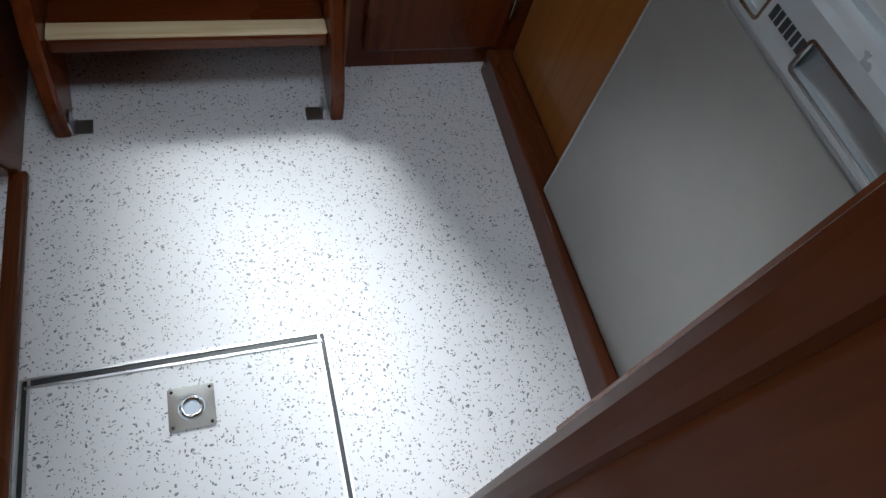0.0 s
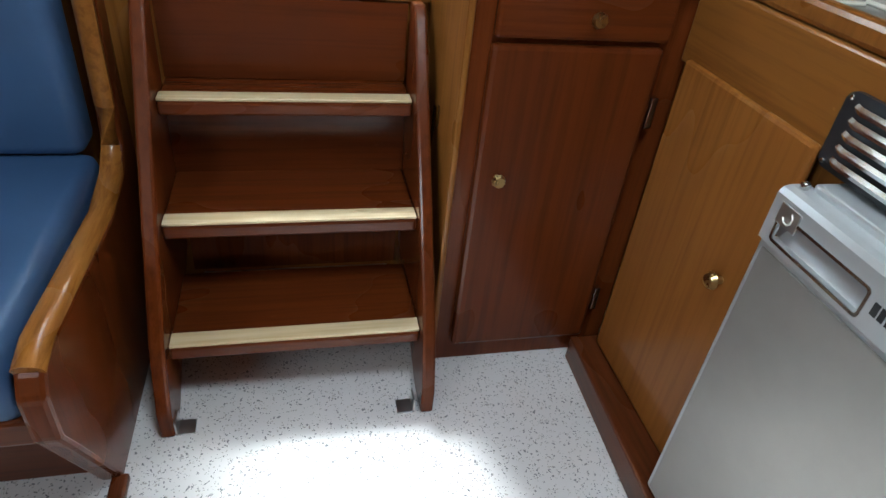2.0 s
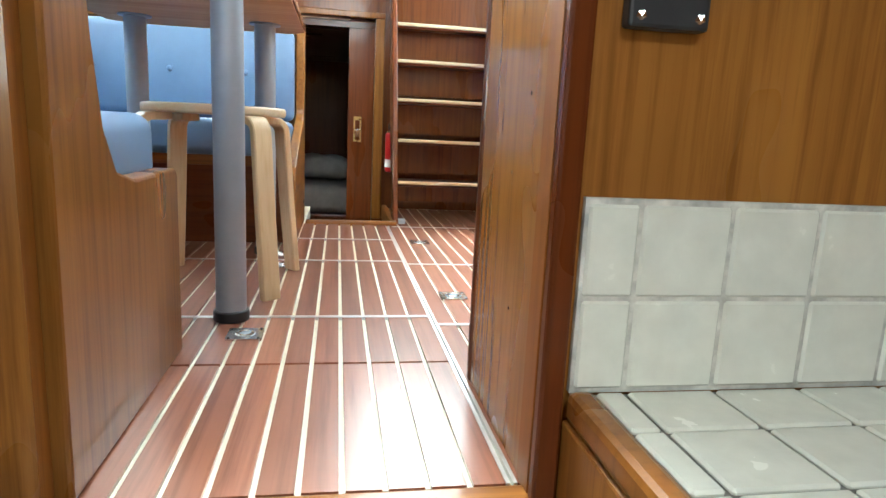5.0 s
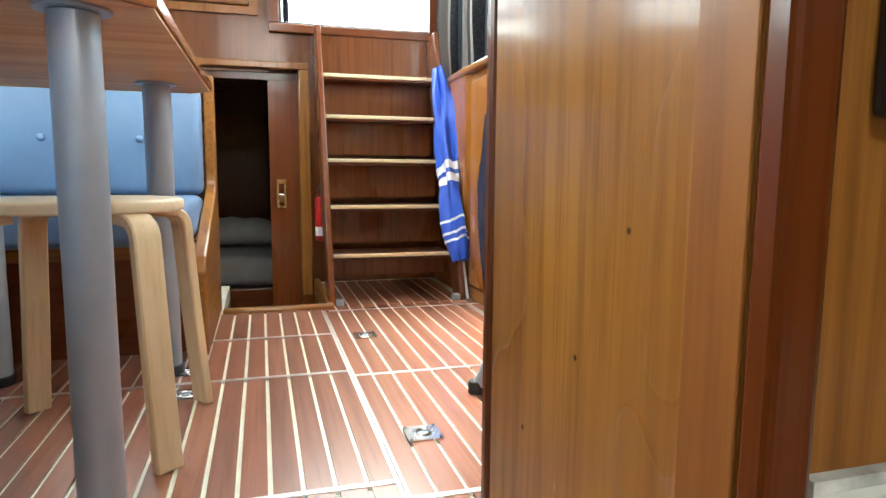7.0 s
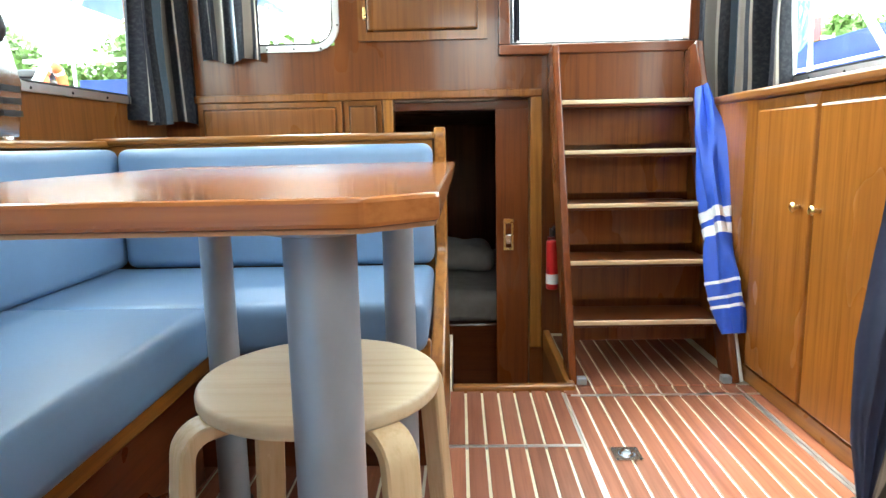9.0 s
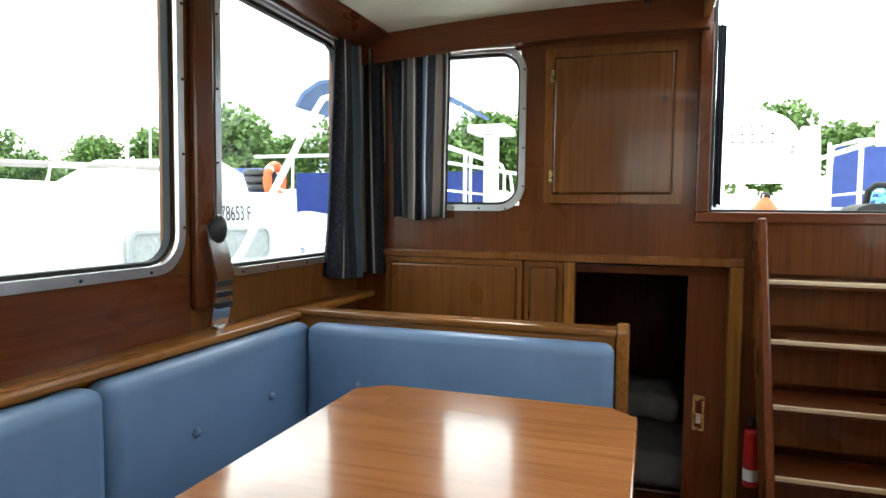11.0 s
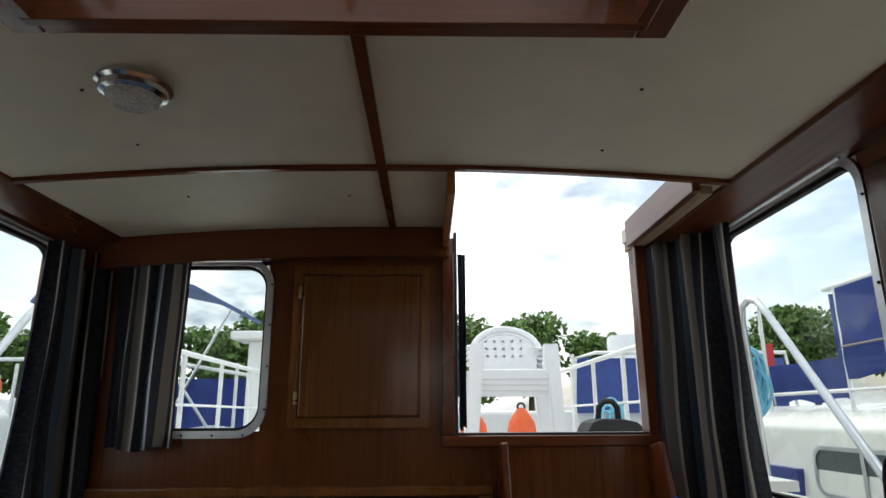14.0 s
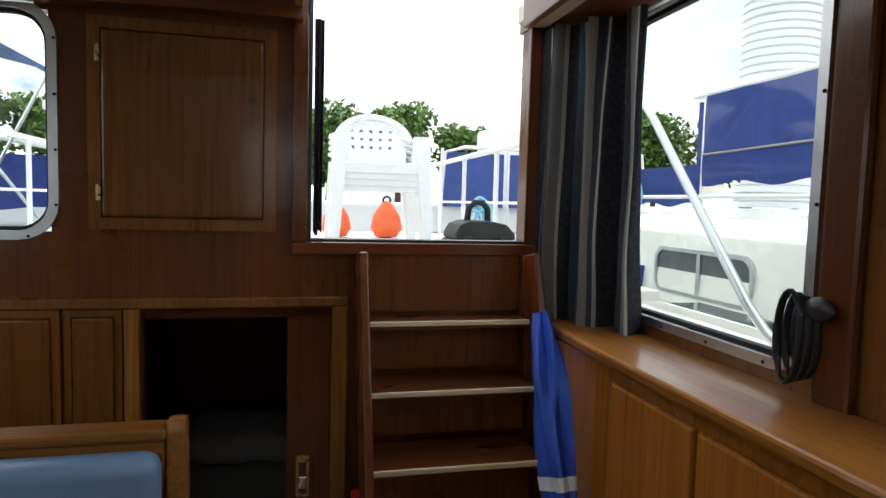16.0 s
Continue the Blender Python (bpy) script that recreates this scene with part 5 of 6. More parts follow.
# folded umbrella beside the ladder
umb = thing("umbrella", (0.585, 1.60, 0), "folded bright blue umbrella with white stripes", "umbrella")
U0, U1 = Vector((0.578, 1.585, 0.0)), Vector((0.555, 1.955, 0.95))
def ucanopy(t0, t1, mat, nm, grow=0.0, lab=""):
    bm = bmesh.new()
    rings = []
    m, n = 44, 40
    ax = (U1 - U0).normalized()
    s = ax.cross(Vector((0, 1, 0))).normalized()
    q = ax.cross(s)
    for r in range(m + 1):
        t = t0 + (t1 - t0) * r / m
        base = 0.022 + 0.05 * math.sin(math.pi * min(1, max(0, (t - 0.1) / 0.9)) ** 0.8) + 0.012 * math.sin(9 * t)
        ring = []
        for k in range(n):
            a = 2 * math.pi * k / n
            rr = (base + grow) * (1 + 0.3 * math.sin(4 * a + 7.5 * t) + 0.16 * math.sin(7 * a - 10 * t) + 0.18 * noise.noise(Vector((2 * math.cos(a), 2 * math.sin(a), 6 * t))))
            ring.append(bm.verts.new(U0 + (U1 - U0) * t + s * rr * math.cos(a) * 0.75 + q * rr * math.sin(a)))
        rings.append(ring)
    for a, b in zip(rings, rings[1:]):
        for k in range(n):
            bm.faces.new((a[k], a[(k + 1) % n], b[(k + 1) % n], b[k]))
    bm.faces.new(rings[0][::-1]); bm.faces.new(rings[-1])
    bmesh.ops.recalc_face_normals(bm, faces=bm.faces[:])
    return part(nm, bm, mat, umb, lab, True)
can = ucanopy(0.15, 1.0, BRIGHTBLUE, "canopy", 0.0, "folded blue nylon canopy")
for a, b in ((0.47, 0.505), (0.525, 0.56), (0.23, 0.24), (0.26, 0.27), (0.31, 0.32)):
    ucanopy(a, b, WHITEPLASTIC, "stripe", 0.0025, "white printed stripe")
part("shaft", tube([U0, U0 + (U1 - U0) * 0.16], 0.009, 10), WHITEPLASTIC, umb, "white plastic tip", True)

# fire extinguisher on the bulkhead
ext = thing("fire_extinguisher", (0.05, AFT - 0.045, 0.19), "small red fire extinguisher on the bulkhead", "fire extinguisher")
part("cylinder", cyl((0.05, AFT - 0.045, 0.19), 0.024, 0.2, 24, 0.01), RED, ext, "", True)
part("label", ring_frame([(0.05 + 0.0242 * math.cos(a), AFT - 0.045 + 0.0242 * math.sin(a)) for a in [2 * math.pi * k / 24 for k in range(24)]], [(0.05 + 0.0248 * math.cos(a), AFT - 0.045 + 0.0248 * math.sin(a)) for a in [2 * math.pi * k / 24 for k in range(24)]], "z", 0.215, 0.255), WHITE, ext, "pale printed label")
part("neck", cyl((0.05, AFT - 0.045, 0.405), 0.012, 0.03, 14), BLACK, ext, "", True)
part("lever", tube([(0.05, AFT - 0.045, 0.43), (0.05, AFT - 0.08, 0.445), (0.05, AFT - 0.10, 0.44)], 0.006, 8), BLACK, ext, "black trigger lever", True)
part("bracket", boxed(0.035, 0.065, AFT - 0.012, AFT - 0.001, 0.2, 0.4, 0.002), STEEL, ext, "wall bracket")

# ceiling lamp
lampo = thing("ceiling_lamp", (-0.80, 1.05, 1.80), "round chrome dome lamp with ribbed glass, unlit", "ceiling lamp")
def lathe(c, prof, n=32):
    bm = bmesh.new()
    rings = [[bm.verts.new((c[0] + r * math.cos(2 * math.pi * k / n), c[1] + r * math.sin(2 * math.pi * k / n), c[2] + z)) for k in range(n)] for r, z in prof]
    for a, b in zip(rings, rings[1:]):
        for k in range(n):
            bm.faces.new((a[k], a[(k + 1) % n], b[(k + 1) % n], b[k]))
    bm.faces.new(rings[0]); bm.faces.new(rings[-1])
    bmesh.ops.recalc_face_normals(bm, faces=bm.faces[:])
    return bm
lz = camber(-0.80)
part("housing", lathe((-0.80, 1.05, lz), [(0.02, 0.002), (0.058, 0.0), (0.072, -0.006), (0.074, -0.014), (0.066, -0.02), (0.064, -0.03), (0.054, -0.035), (0.05, -0.033), (0.02, -0.028)]), STEEL, lampo, "", True)
part("lens", lathe((-0.80, 1.05, lz), [(0.052, -0.034), (0.05, -0.042), (0.04, -0.05), (0.02, -0.054), (0.004, -0.055)]), plain("ribbed_lamp_glass", (0.55, 0.55, 0.5), 0.15, 0, 0.3, 160.0, 0.8), lampo, "ribbed frosted lens", True)
for x, y in ((-0.917, 1.073), (-0.923, 1.342), (0.237, 1.056), (0.238, 1.366), (-0.937, 1.722), (-0.45, 1.75), (0.35, 0.6)):
    part("ceiling_screw", ball((x, y, camber(x)), 0.005, None, 1), BLACK, None, "small dark screw in the ceiling panel", True, "screw", "ceiling screws")

# folding chair facing the side, with a jacket thrown over its back
chair = thing("folding_chair", (0.0, 0.17, 0), "grey tube folding chair with pale wooden seat", "chair")
for v in (0.0, 0.34):
    l1 = part("back_leg", tube([(0.022, v, 0.012), (-0.003, v, 0.28), (-0.04, v, 0.51), (-0.06, v, 0.70), (-0.08, v, 0.862)], 0.0135, 12), GREYPAINT, chair, "", True)
    part("rubber_foot", cyl((0.022, v, 0.0), 0.017, 0.03, 14, 0.003), RUBBER, l1, "", True)
    w = v - 0.028 if v < 0.2 else v + 0.028
    l2 = part("front_leg", tube([(-0.115, w, 0.014), (-0.003, w, 0.275), (0.063, w, 0.43), (0.10, w, 0.505), (0.13, w, 0.54), (0.17, w, 0.553), (0.27, w, 0.555)], 0.0135, 12), GREYPAINT, chair, "", True)
    part("rubber_foot", cyl((-0.118, w, 0.0), 0.018, 0.03, 14, 0.003), RUBBER, l2, "", True)
    part("pivot", tube([(-0.003, min(v, w) - 0.016, 0.276), (-0.003, max(v, w) + 0.016, 0.276)], 0.007, 8), BLACK, chair, "", True)
part("crossbar", tube([(0.02, 0.0, 0.05), (0.02, 0.34, 0.05)], 0.010, 10), GREYPAINT, chair, "", True)
part("seat", prism([(-0.004, 0.03), (0.012, 0.0), (0.05, -0.012), (0.25, -0.005), (0.28, 0.03), (0.28, 0.31), (0.25, 0.345), (0.012, 0.34), (-0.004, 0.31)], "z", 0.57, 0.587, 0.006), BIRCH_TOP, chair, "pale plywood seat")
part("backrest", boxed(-0.076, -0.06, -0.012, 0.352, 0.70, 0.845, 0.005), BIRCH_TOP, chair, "pale plywood backrest")

jacket = thing("jacket", (0.0, 0.17, 0.2), "navy quilted jacket with grey lining over the chair back", "jacket")
def drape(name, edge_l, edge_r, ybase, amp, mat, label, seed, thick=0.006):
    """Cloth between two edges given as (x, z) from top to foot."""
    bm = bmesh.new()
    rows, cols = 44, 26
    def on(e, t):
        k = t * (len(e) - 1)
        i = min(int(k), len(e) - 2)
        f = k - i
        f = f * f * (3 - 2 * f) * 0.4 + f * 0.6
        return e[i][0] + (e[i + 1][0] - e[i][0]) * f, e[i][1] + (e[i + 1][1] - e[i][1]) * f
    g = []
    for r in range(rows + 1):
        t = r / rows
        (xa, za), (xb, zb) = on(edge_l, t), on(edge_r, t)
        row = []
        for c in range(cols + 1):
            s = c / cols
            x, z = xa + (xb - xa) * s, za + (zb - za) * s
            w = amp * (math.sin(7 * s + 2.2 * t + seed) * (0.3 + 0.7 * t) + 0.5 * math.sin(15 * s - 4 * t + seed)) + 1.3 * amp * noise.noise(Vector((x * 22, z * 13, seed))) + 0.5 * amp * noise.noise(Vector((x * 60, z * 45, seed)))
            row.append(bm.verts.new((x, ybase + w, z)))
        g.append(row)
    for r in range(rows):
        for c in range(cols):
            bm.faces.new((g[r][c], g[r][c + 1], g[r + 1][c + 1], g[r + 1][c]))
    bmesh.ops.solidify(bm, geom=bm.faces[:], thickness=thick)
    return part(name, bm, mat, jacket, label, True)
drape("front", [(-0.078, 0.872), (-0.083, 0.75), (-0.095, 0.62), (-0.108, 0.48), (-0.105, 0.34), (-0.082, 0.215)], [(0.02, 0.876), (0.012, 0.75), (0.004, 0.64), (-0.03, 0.50), (-0.058, 0.36), (-0.076, 0.222)], -0.062, 0.012, NAVY, "", 1.0, 0.012)
drape("sleeve", [(-0.03, 0.868), (-0.005, 0.80), (0.0, 0.73), (0.008, 0.672)], [(0.16, 0.858), (0.115, 0.80), (0.085, 0.735), (0.066, 0.695)], -0.085, 0.014, NAVY, "", 2.0, 0.026)
drape("back", [(-0.04, 0.865), (-0.035, 0.66), (-0.04, 0.48), (-0.05, 0.35)], [(0.24, 0.862), (0.24, 0.66), (0.24, 0.48), (0.235, 0.32)], 0.385, 0.012, LINING, "grey lining side", 3.0)
drape("lining_edge", [(-0.06, 0.44), (-0.06, 0.36), (-0.07, 0.28), (-0.078, 0.235)], [(-0.02, 0.44), (-0.022, 0.36), (-0.04, 0.28), (-0.06, 0.24)], -0.045, 0.006, LINING, "grey lining edge", 4.0)
bm = bmesh.new()
g = []
for r in range(19):
    q = r / 18
    lift = math.sin(math.pi * q) ** 0.4
    g.append([bm.verts.new((-0.082 + 0.29 * c / 18, -0.075 + 0.46 * q + 0.004 * math.sin(c * 1.3 + r), 0.864 + 0.022 * lift + 0.007 * math.sin(c * 0.9 + 0.6 * r))) for c in range(19)])
for r in range(18):
    for c in range(18):
        bm.faces.new((g[r][c], g[r][c + 1], g[r + 1][c + 1], g[r + 1][c]))
bmesh.ops.solidify(bm, geom=bm.faces[:], thickness=0.012)
part("shoulder", bm, NAVY, jacket, "", True)

TURN = Matrix.Translation((0.365, 0.49, 0)) @ Matrix.Rotation(radians(-38), 4, "Z")
chair.matrix_world = TURN @ Matrix.Translation((0.0, 0.17, 0))
jacket.matrix_world = TURN @ Matrix.Translation((0.0, 0.17, 0.2))

# small dark round fitting high on the partition
wheel = thing("black_dial", (0.011, -0.258, 0.742), "round black fitting on the passage partition", "fitting")
part("rim", tube([(0.006, -0.258 + 0.05 * math.cos(a), 0.742 + 0.05 * math.sin(a)) for a in [2 * math.pi * k / 24 for k in range(25)]], 0.012, 8), RUBBER, wheel, "", True)
part("face", tube([(0.011, -0.258, 0.742), (0.004, -0.258, 0.742)], 0.047, 24), RUBBER, wheel)


# ---- outside: own decks, rails and deck gear ----
structure("ground", boxed(-400, 400, -300, 600, -1.4, -1.0), WATER, "grey harbour water", "water")
bank = structure("bank", prism([(-120, 33), (140, 33), (200, 300), (-200, 300)], "z", -1.2, 0.5), GRASS, "grassy bank beyond the harbour", "ground")
structure("bank_side", prism([(-200, -40), (-34, -40), (-34, 33), (-200, 300)], "z", -1.2, 0.4), GRASS, "grassy bank beyond the harbour", "ground")
structure("deck_aft", boxed(-1.75, 1.1, AFT + 0.06, 6.2, 0.94, 0.975), DECK, "white aft deck", "deck")
structure("deck_left", boxed(-2.05, LEFT - 0.06, -3.2, 6.2, 0.80, 0.83), DECK, "white side deck", "deck")
structure("deck_right", boxed(RIGHT + 0.06, 1.40, -3.2, 6.2, 0.80, 0.83), DECK, "white side deck", "deck")
for nm, x in (("hull_side_left", -2.07), ("hull_side_right", 1.40)):
    structure(nm, boxed(x, x + 0.02, -3.2, 6.2, -1.05, 0.86), CREAM, "cream hull side", "hull")

def gate_rail(x, side):
    t = thing("handrail", (x, 2.4, 0.83), "bent stainless boarding handrail on the side deck", "handrail", "boarding rails")
    pts = [(x, 1.86, 0.83), (x, 1.95, 0.87), (x, 2.05, 0.95), (x, 2.68, 1.64), (x, 2.76, 1.715), (x, 2.83, 1.735), (x, 2.90, 1.71), (x, 2.92, 1.64), (x, 2.88, 1.2), (x, 2.86, 0.83)]
    part("tube", tube(pts, 0.017, 12), ALU, t, "", True)
    part("base", cyl((x, 2.86, 0.83), 0.035, 0.01, 16, 0.002), STEEL, t, "", True)
    return t
gate_rail(-1.96, -1)
gate_rail(1.33, 1)

def deck_rail(x, y0, y1, label):
    t = thing("deck_rail", (x, (y0 + y1) / 2, 0.975), label, "railing", "deck rails")
    part("top_rail", tube([(x, y0, 1.56), (x, y1 - 0.15, 1.56), (x, y1, 1.5)], 0.016, 10), WHITE, t, "", True)
    part("mid_rail", tube([(x, y0, 1.27), (x, y1, 1.27)], 0.008, 8), WHITE, t, "", True)
    k = 5
    for i in range(k):
        y = y0 + (y1 - y0) * i / (k - 1)
        part("post", tube([(x, y, 0.90), (x, y, 1.56 if i < k - 1 else 1.5)], 0.014, 8), WHITE, t, "", True)
    return t
deck_rail(0.93, 2.9, 5.6, "white painted tube rail along the aft deck")
deck_rail(-1.6, 2.9, 5.6, "white painted tube rail along the aft deck")
st = thing("deck_rail", (-0.35, 5.9, 0.975), "white stern rail with an open gate", "railing", "deck rails")
part("top_rail", tube([(-1.6, 5.6, 1.5), (-1.5, 5.85, 1.5), (-0.9, 5.9, 1.5)], 0.016, 10), WHITE, st, "", True)
part("post", tube([(-0.9, 5.9, 0.975), (-0.9, 5.9, 1.5)], 0.014, 8), WHITE, st, "", True)

# stacked white plastic chairs
def monobloc(z):
    t = thing("plastic_chair", (0.34, 4.15, 0.975 + z), "white plastic garden chair in a stack on deck", "chair", "stacked garden chairs")
    x, y, b = 0.34, 4.15, 0.975 + z
    def leg(sx, y0, y1, h):
        bm = bmesh.new()
        rings = []
        for q in (0.0, 0.5, 1.0):
            cx, cy, cz = x + sx * (0.27 - 0.035 * q), y0 + (y1 - y0) * q, b + h * q
            w = 0.028 + 0.016 * q
            rings.append([bm.verts.new((cx + u * w, cy + v * w * 0.8, cz)) for u, v in ((-1, -1), (1, -1), (1, 1), (-1, 1))])
        for p, q in zip(rings, rings[1:]):
            for i in range(4):
                bm.faces.new((p[i], p[(i + 1) % 4], q[(i + 1) % 4], q[i]))
        bm.faces.new(rings[0]); bm.faces.new(rings[-1])
        bmesh.ops.recalc_face_normals(bm, faces=bm.faces[:])
        part("leg", bm, WHITEPLASTIC, t, "", True)
    for sx in (-1, 1):
        leg(sx, y - 0.24, y - 0.2, 0.56)
        leg(sx, y + 0.26, y + 0.2, 0.42)
        part("arm", tube([(x + sx * 0.245, y - 0.23, b + 0.54), (x + sx * 0.265, y - 0.1, b + 0.555), (x + sx * 0.26, y + 0.1, b + 0.56), (x + sx * 0.2, y + 0.24, b + 0.58)], 0.03, 10, None, None, True, 0.4), WHITEPLASTIC, t, "", True)
    part("seat", boxed(x - 0.22, x + 0.22, y - 0.22, y + 0.2, b + 0.38, b + 0.405, 0.01), WHITEPLASTIC, t)
    part("apron", boxed(x - 0.22, x + 0.22, y - 0.235, y - 0.22, b + 0.34, b + 0.40, 0.005), WHITEPLASTIC, t)
    # back: arched panel with small square holes
    bm = bmesh.new()
    cols, rows = 22, 18
    for i in range(cols):
        for j in range(rows):
            u, v = (i + 0.5) / cols * 2 - 1, (j + 0.5) / rows
            if (u * u) + max(0, (v - 0.35) / 0.65) ** 2 > 1.0:
                continue
            if abs(u) < 0.62 and 0.3 < v < 0.88 and i % 3 == 1 and j % 3 == 1:
                continue
            def pt(ii, jj, o):
                uu, vv = ii / cols * 2 - 1, jj / rows
                return (x + uu * (0.2 + 0.04 * vv), y + 0.2 + 0.09 * vv - 0.05 * uu * uu + o, b + 0.39 + 0.32 * vv)
            vv = [bm.verts.new(pt(ii, jj, o)) for o in (0, 0.01) for ii, jj in ((i, j), (i + 1, j), (i + 1, j + 1), (i, j + 1))]
            for q in ((0, 1, 2, 3), (7, 6, 5, 4), (0, 4, 5, 1), (1, 5, 6, 2), (2, 6, 7, 3), (3, 7, 4, 0)):
                bm.faces.new([vv[k] for k in q])
    bmesh.ops.remove_doubles(bm, verts=bm.verts[:], dist=0.0005)
    part("backrest", bm, WHITEPLASTIC, t, "arched back with small square holes")
    arch = [(x + 0.235 * math.cos(a), y + 0.29 - 0.05 * math.cos(a) ** 2 - 0.05 * (1 - math.sin(a)), b + 0.54 + 0.18 * math.sin(a)) for a in [math.pi * k / 20 for k in range(21)]]
    part("back_rim", tube(arch, 0.024, 10), WHITEPLASTIC, t, "", True)
    return t
base_chair = monobloc(0.0)
for k in (1, 2, 3):
    copy_thing(base_chair, pose(0.34, 4.15 - 0.012 * k, 0.975 + 0.035 * k))

def float_cone(x, y, z, r):
    t = thing("orange_buoy", (x, y, z), "orange plastic mooring buoy on the deck", "buoy", "orange buoys")
    part("body", lathe((x, y, z), [(0.01, 0.0), (r * 0.7, 0.01), (r, r * 0.6), (r * 0.85, r * 1.4), (r * 0.4, r * 2.1), (0.02, r * 2.3)], 24), ORANGE, t, "", True)
    part("eye", tube([(x + 0.03 * math.cos(a), y, z + r * 2.35 + 0.03 * math.sin(a)) for a in [2 * math.pi * k / 12 for k in range(13)]], 0.01, 6), BLACK, t, "", True)
float_cone(0.17, 5.2, 0.975, 0.115)
float_cone(0.56, 5.2, 0.975, 0.125)

case = thing("equipment_case", (0.66, 3.05, 0.975), "black hard equipment case with a carry handle", "case")
part("body", boxed(0.54, 0.84, 2.95, 3.2, 0.975, 1.10, 0.014, 3), RUBBER, case)
part("lid", prism([(0.548, 1.102), (0.832, 1.102), (0.828, 1.13), (0.79, 1.17), (0.72, 1.185), (0.62, 1.185), (0.575, 1.17), (0.55, 1.13)], "y", 2.955, 3.195, 0.008), RUBBER, case)
part("handle", tube([(0.63, 3.07, 1.18), (0.635, 3.06, 1.24), (0.66, 3.055, 1.268), (0.70, 3.055, 1.268), (0.725, 3.06, 1.24), (0.73, 3.07, 1.18)], 0.015, 10), RUBBER, case, "folding carry handle", True)
for x in (0.58, 0.75):
    part("latch", boxed(x, x + 0.04, 2.94, 2.958, 1.05, 1.12, 0.004), RUBBER, case)

def rope_coil(x, y, z, r, n, label):
    t = thing("rope_coil", (x, y, z), label, "rope", "coiled ropes")
    for k in range(n):
        rr = r * (0.8 + 0.08 * (k % 4))
        pts = [(x + rr * 0.55 * math.cos(a) + 0.012 * k, y + 0.02 * math.sin(3 * a + k), z + rr * (1.3 + 1.3 * math.sin(a)) + 0.01 * math.sin(k)) for a in [2 * math.pi * q / 20 for q in range(21)]]
        part("loop", tube(pts, 0.008, 6), ROPE, t, "", True)
rope_coil(0.86, 3.75, 0.975, 0.12, 7, "pale blue rope hung in loops on the rail")
rope_coil(1.32, 2.95, 1.2, 0.12, 6, "pale blue rope hung on the handrail")


# ---- outside: neighbouring boats ----
def lettering(text, size, m, mat, parent, label):
    cu = bpy.data.curves.new("lettering", "FONT")
    cu.body, cu.size, cu.extrude = text, size, 0.001
    tmp = bpy.data.objects.new("lettering_curve", cu)
    me = bpy.data.meshes.new_from_object(tmp)
    bpy.data.objects.remove(tmp)
    me.transform(m)
    me.materials.clear()
    me.materials.append(mat)
    me.transform(Matrix.Translation(-ORG[parent]))
    ob = new("lettering", me)
    ob.parent = parent
    ORG[ob] = ORG[parent]
    return tagged(ob, label)


lb = thing("cabin_boat", (-4.6, 3.0, -1.05), "white cabin cruiser with registration letters moored alongside", "boat")
part("hull", prism([(-4.02, -1.05), (-3.98, 0.60), (-6.6, 0.60), (-6.5, -1.05)], "y", -4.0, 8.0, 0.02), plain("navy_hull", (0.03, 0.06, 0.16), 0.25, 0, 0.05, 3.0), lb, "dark blue hull")
part("cabin", prism([(-4.0, 0.60), (-4.06, 1.22), (-4.14, 1.30), (-6.5, 1.34), (-6.55, 0.60)], "y", -4.0, 6.0, 0.02), WHITE, lb, "white cabin side")
part("gunwale", boxed(-4.0, -3.95, -4.0, 8.0, 0.57, 0.64, 0.015), WHITE, lb)
def boat_window(parent, axis_x, y0, y1, z0, z1, side, curtain_mat):
    w = part("cabin_window", ring_frame(round_rect(y0, y1, z0, z1, 0.09), round_rect(y0 - 0.03, y1 + 0.03, z0 - 0.03, z1 + 0.03, 0.11), "x", axis_x, axis_x + side * 0.02), ALU, parent, "aluminium framed cabin window", True)
    part("glazing", prism(round_rect(y0 - 0.005, y1 + 0.005, z0 - 0.005, z1 + 0.005, 0.09), "x", axis_x + side * 0.001, axis_x + side * 0.006), curtain_mat, w)
    part("bar", boxed(min(axis_x, axis_x + side * 0.02), max(axis_x, axis_x + side * 0.02), (y0 + y1) / 2 - 0.02, (y0 + y1) / 2 + 0.02, z0, z1), ALU, w)
    return w
PALE = plain("grey_net_curtain", (0.42, 0.43, 0.42), 0.3, 0, 0.2, 30.0)
boat_window(lb, -3.985, 3.5, 5.3, 0.66, 0.93, 1, PALE)
boat_window(lb, -3.985, 0.4, 2.2, 0.66, 0.93, 1, PALE)
lettering("LY E78653 F", 0.2, Matrix.Translation((-4.03, 4.36, 1.02)) @ Euler((radians(87), 0, radians(90))).to_matrix().to_4x4() @ Matrix.Diagonal((0.72, 1, 1, 1)), BLACK, lb, "dark registration letters")
part("roof_hatch", boxed(-5.6, -4.6, 1.2, 2.4, 1.33, 1.40, 0.02), WHITE, lb)
for y in (3.1, 3.6):
    part("grab_rail", tube([(-4.3, y, 1.3), (-4.3, y + 0.03, 1.42), (-4.3, y + 0.3, 1.43), (-4.3, y + 0.34, 1.3)], 0.016, 8), WHITE, lb, "", True)
part("deck_house", prism([(4.3, 1.3), (5.6, 1.3), (5.5, 1.5), (5.1, 1.62), (4.9, 1.62)], "x", -5.8, -4.4, 0.02), WHITE, lb)
part("boom", tube([(-4.4, 1.9, 1.38), (-4.4, 4.8, 1.5)], 0.025, 8), LINEN, lb, "folded pale sail cover", True)
part("dodger", boxed(-5.2, -4.42, 6.05, 6.1, 1.2, 1.6, 0.01), CANVAS, lb, "blue canvas dodger")
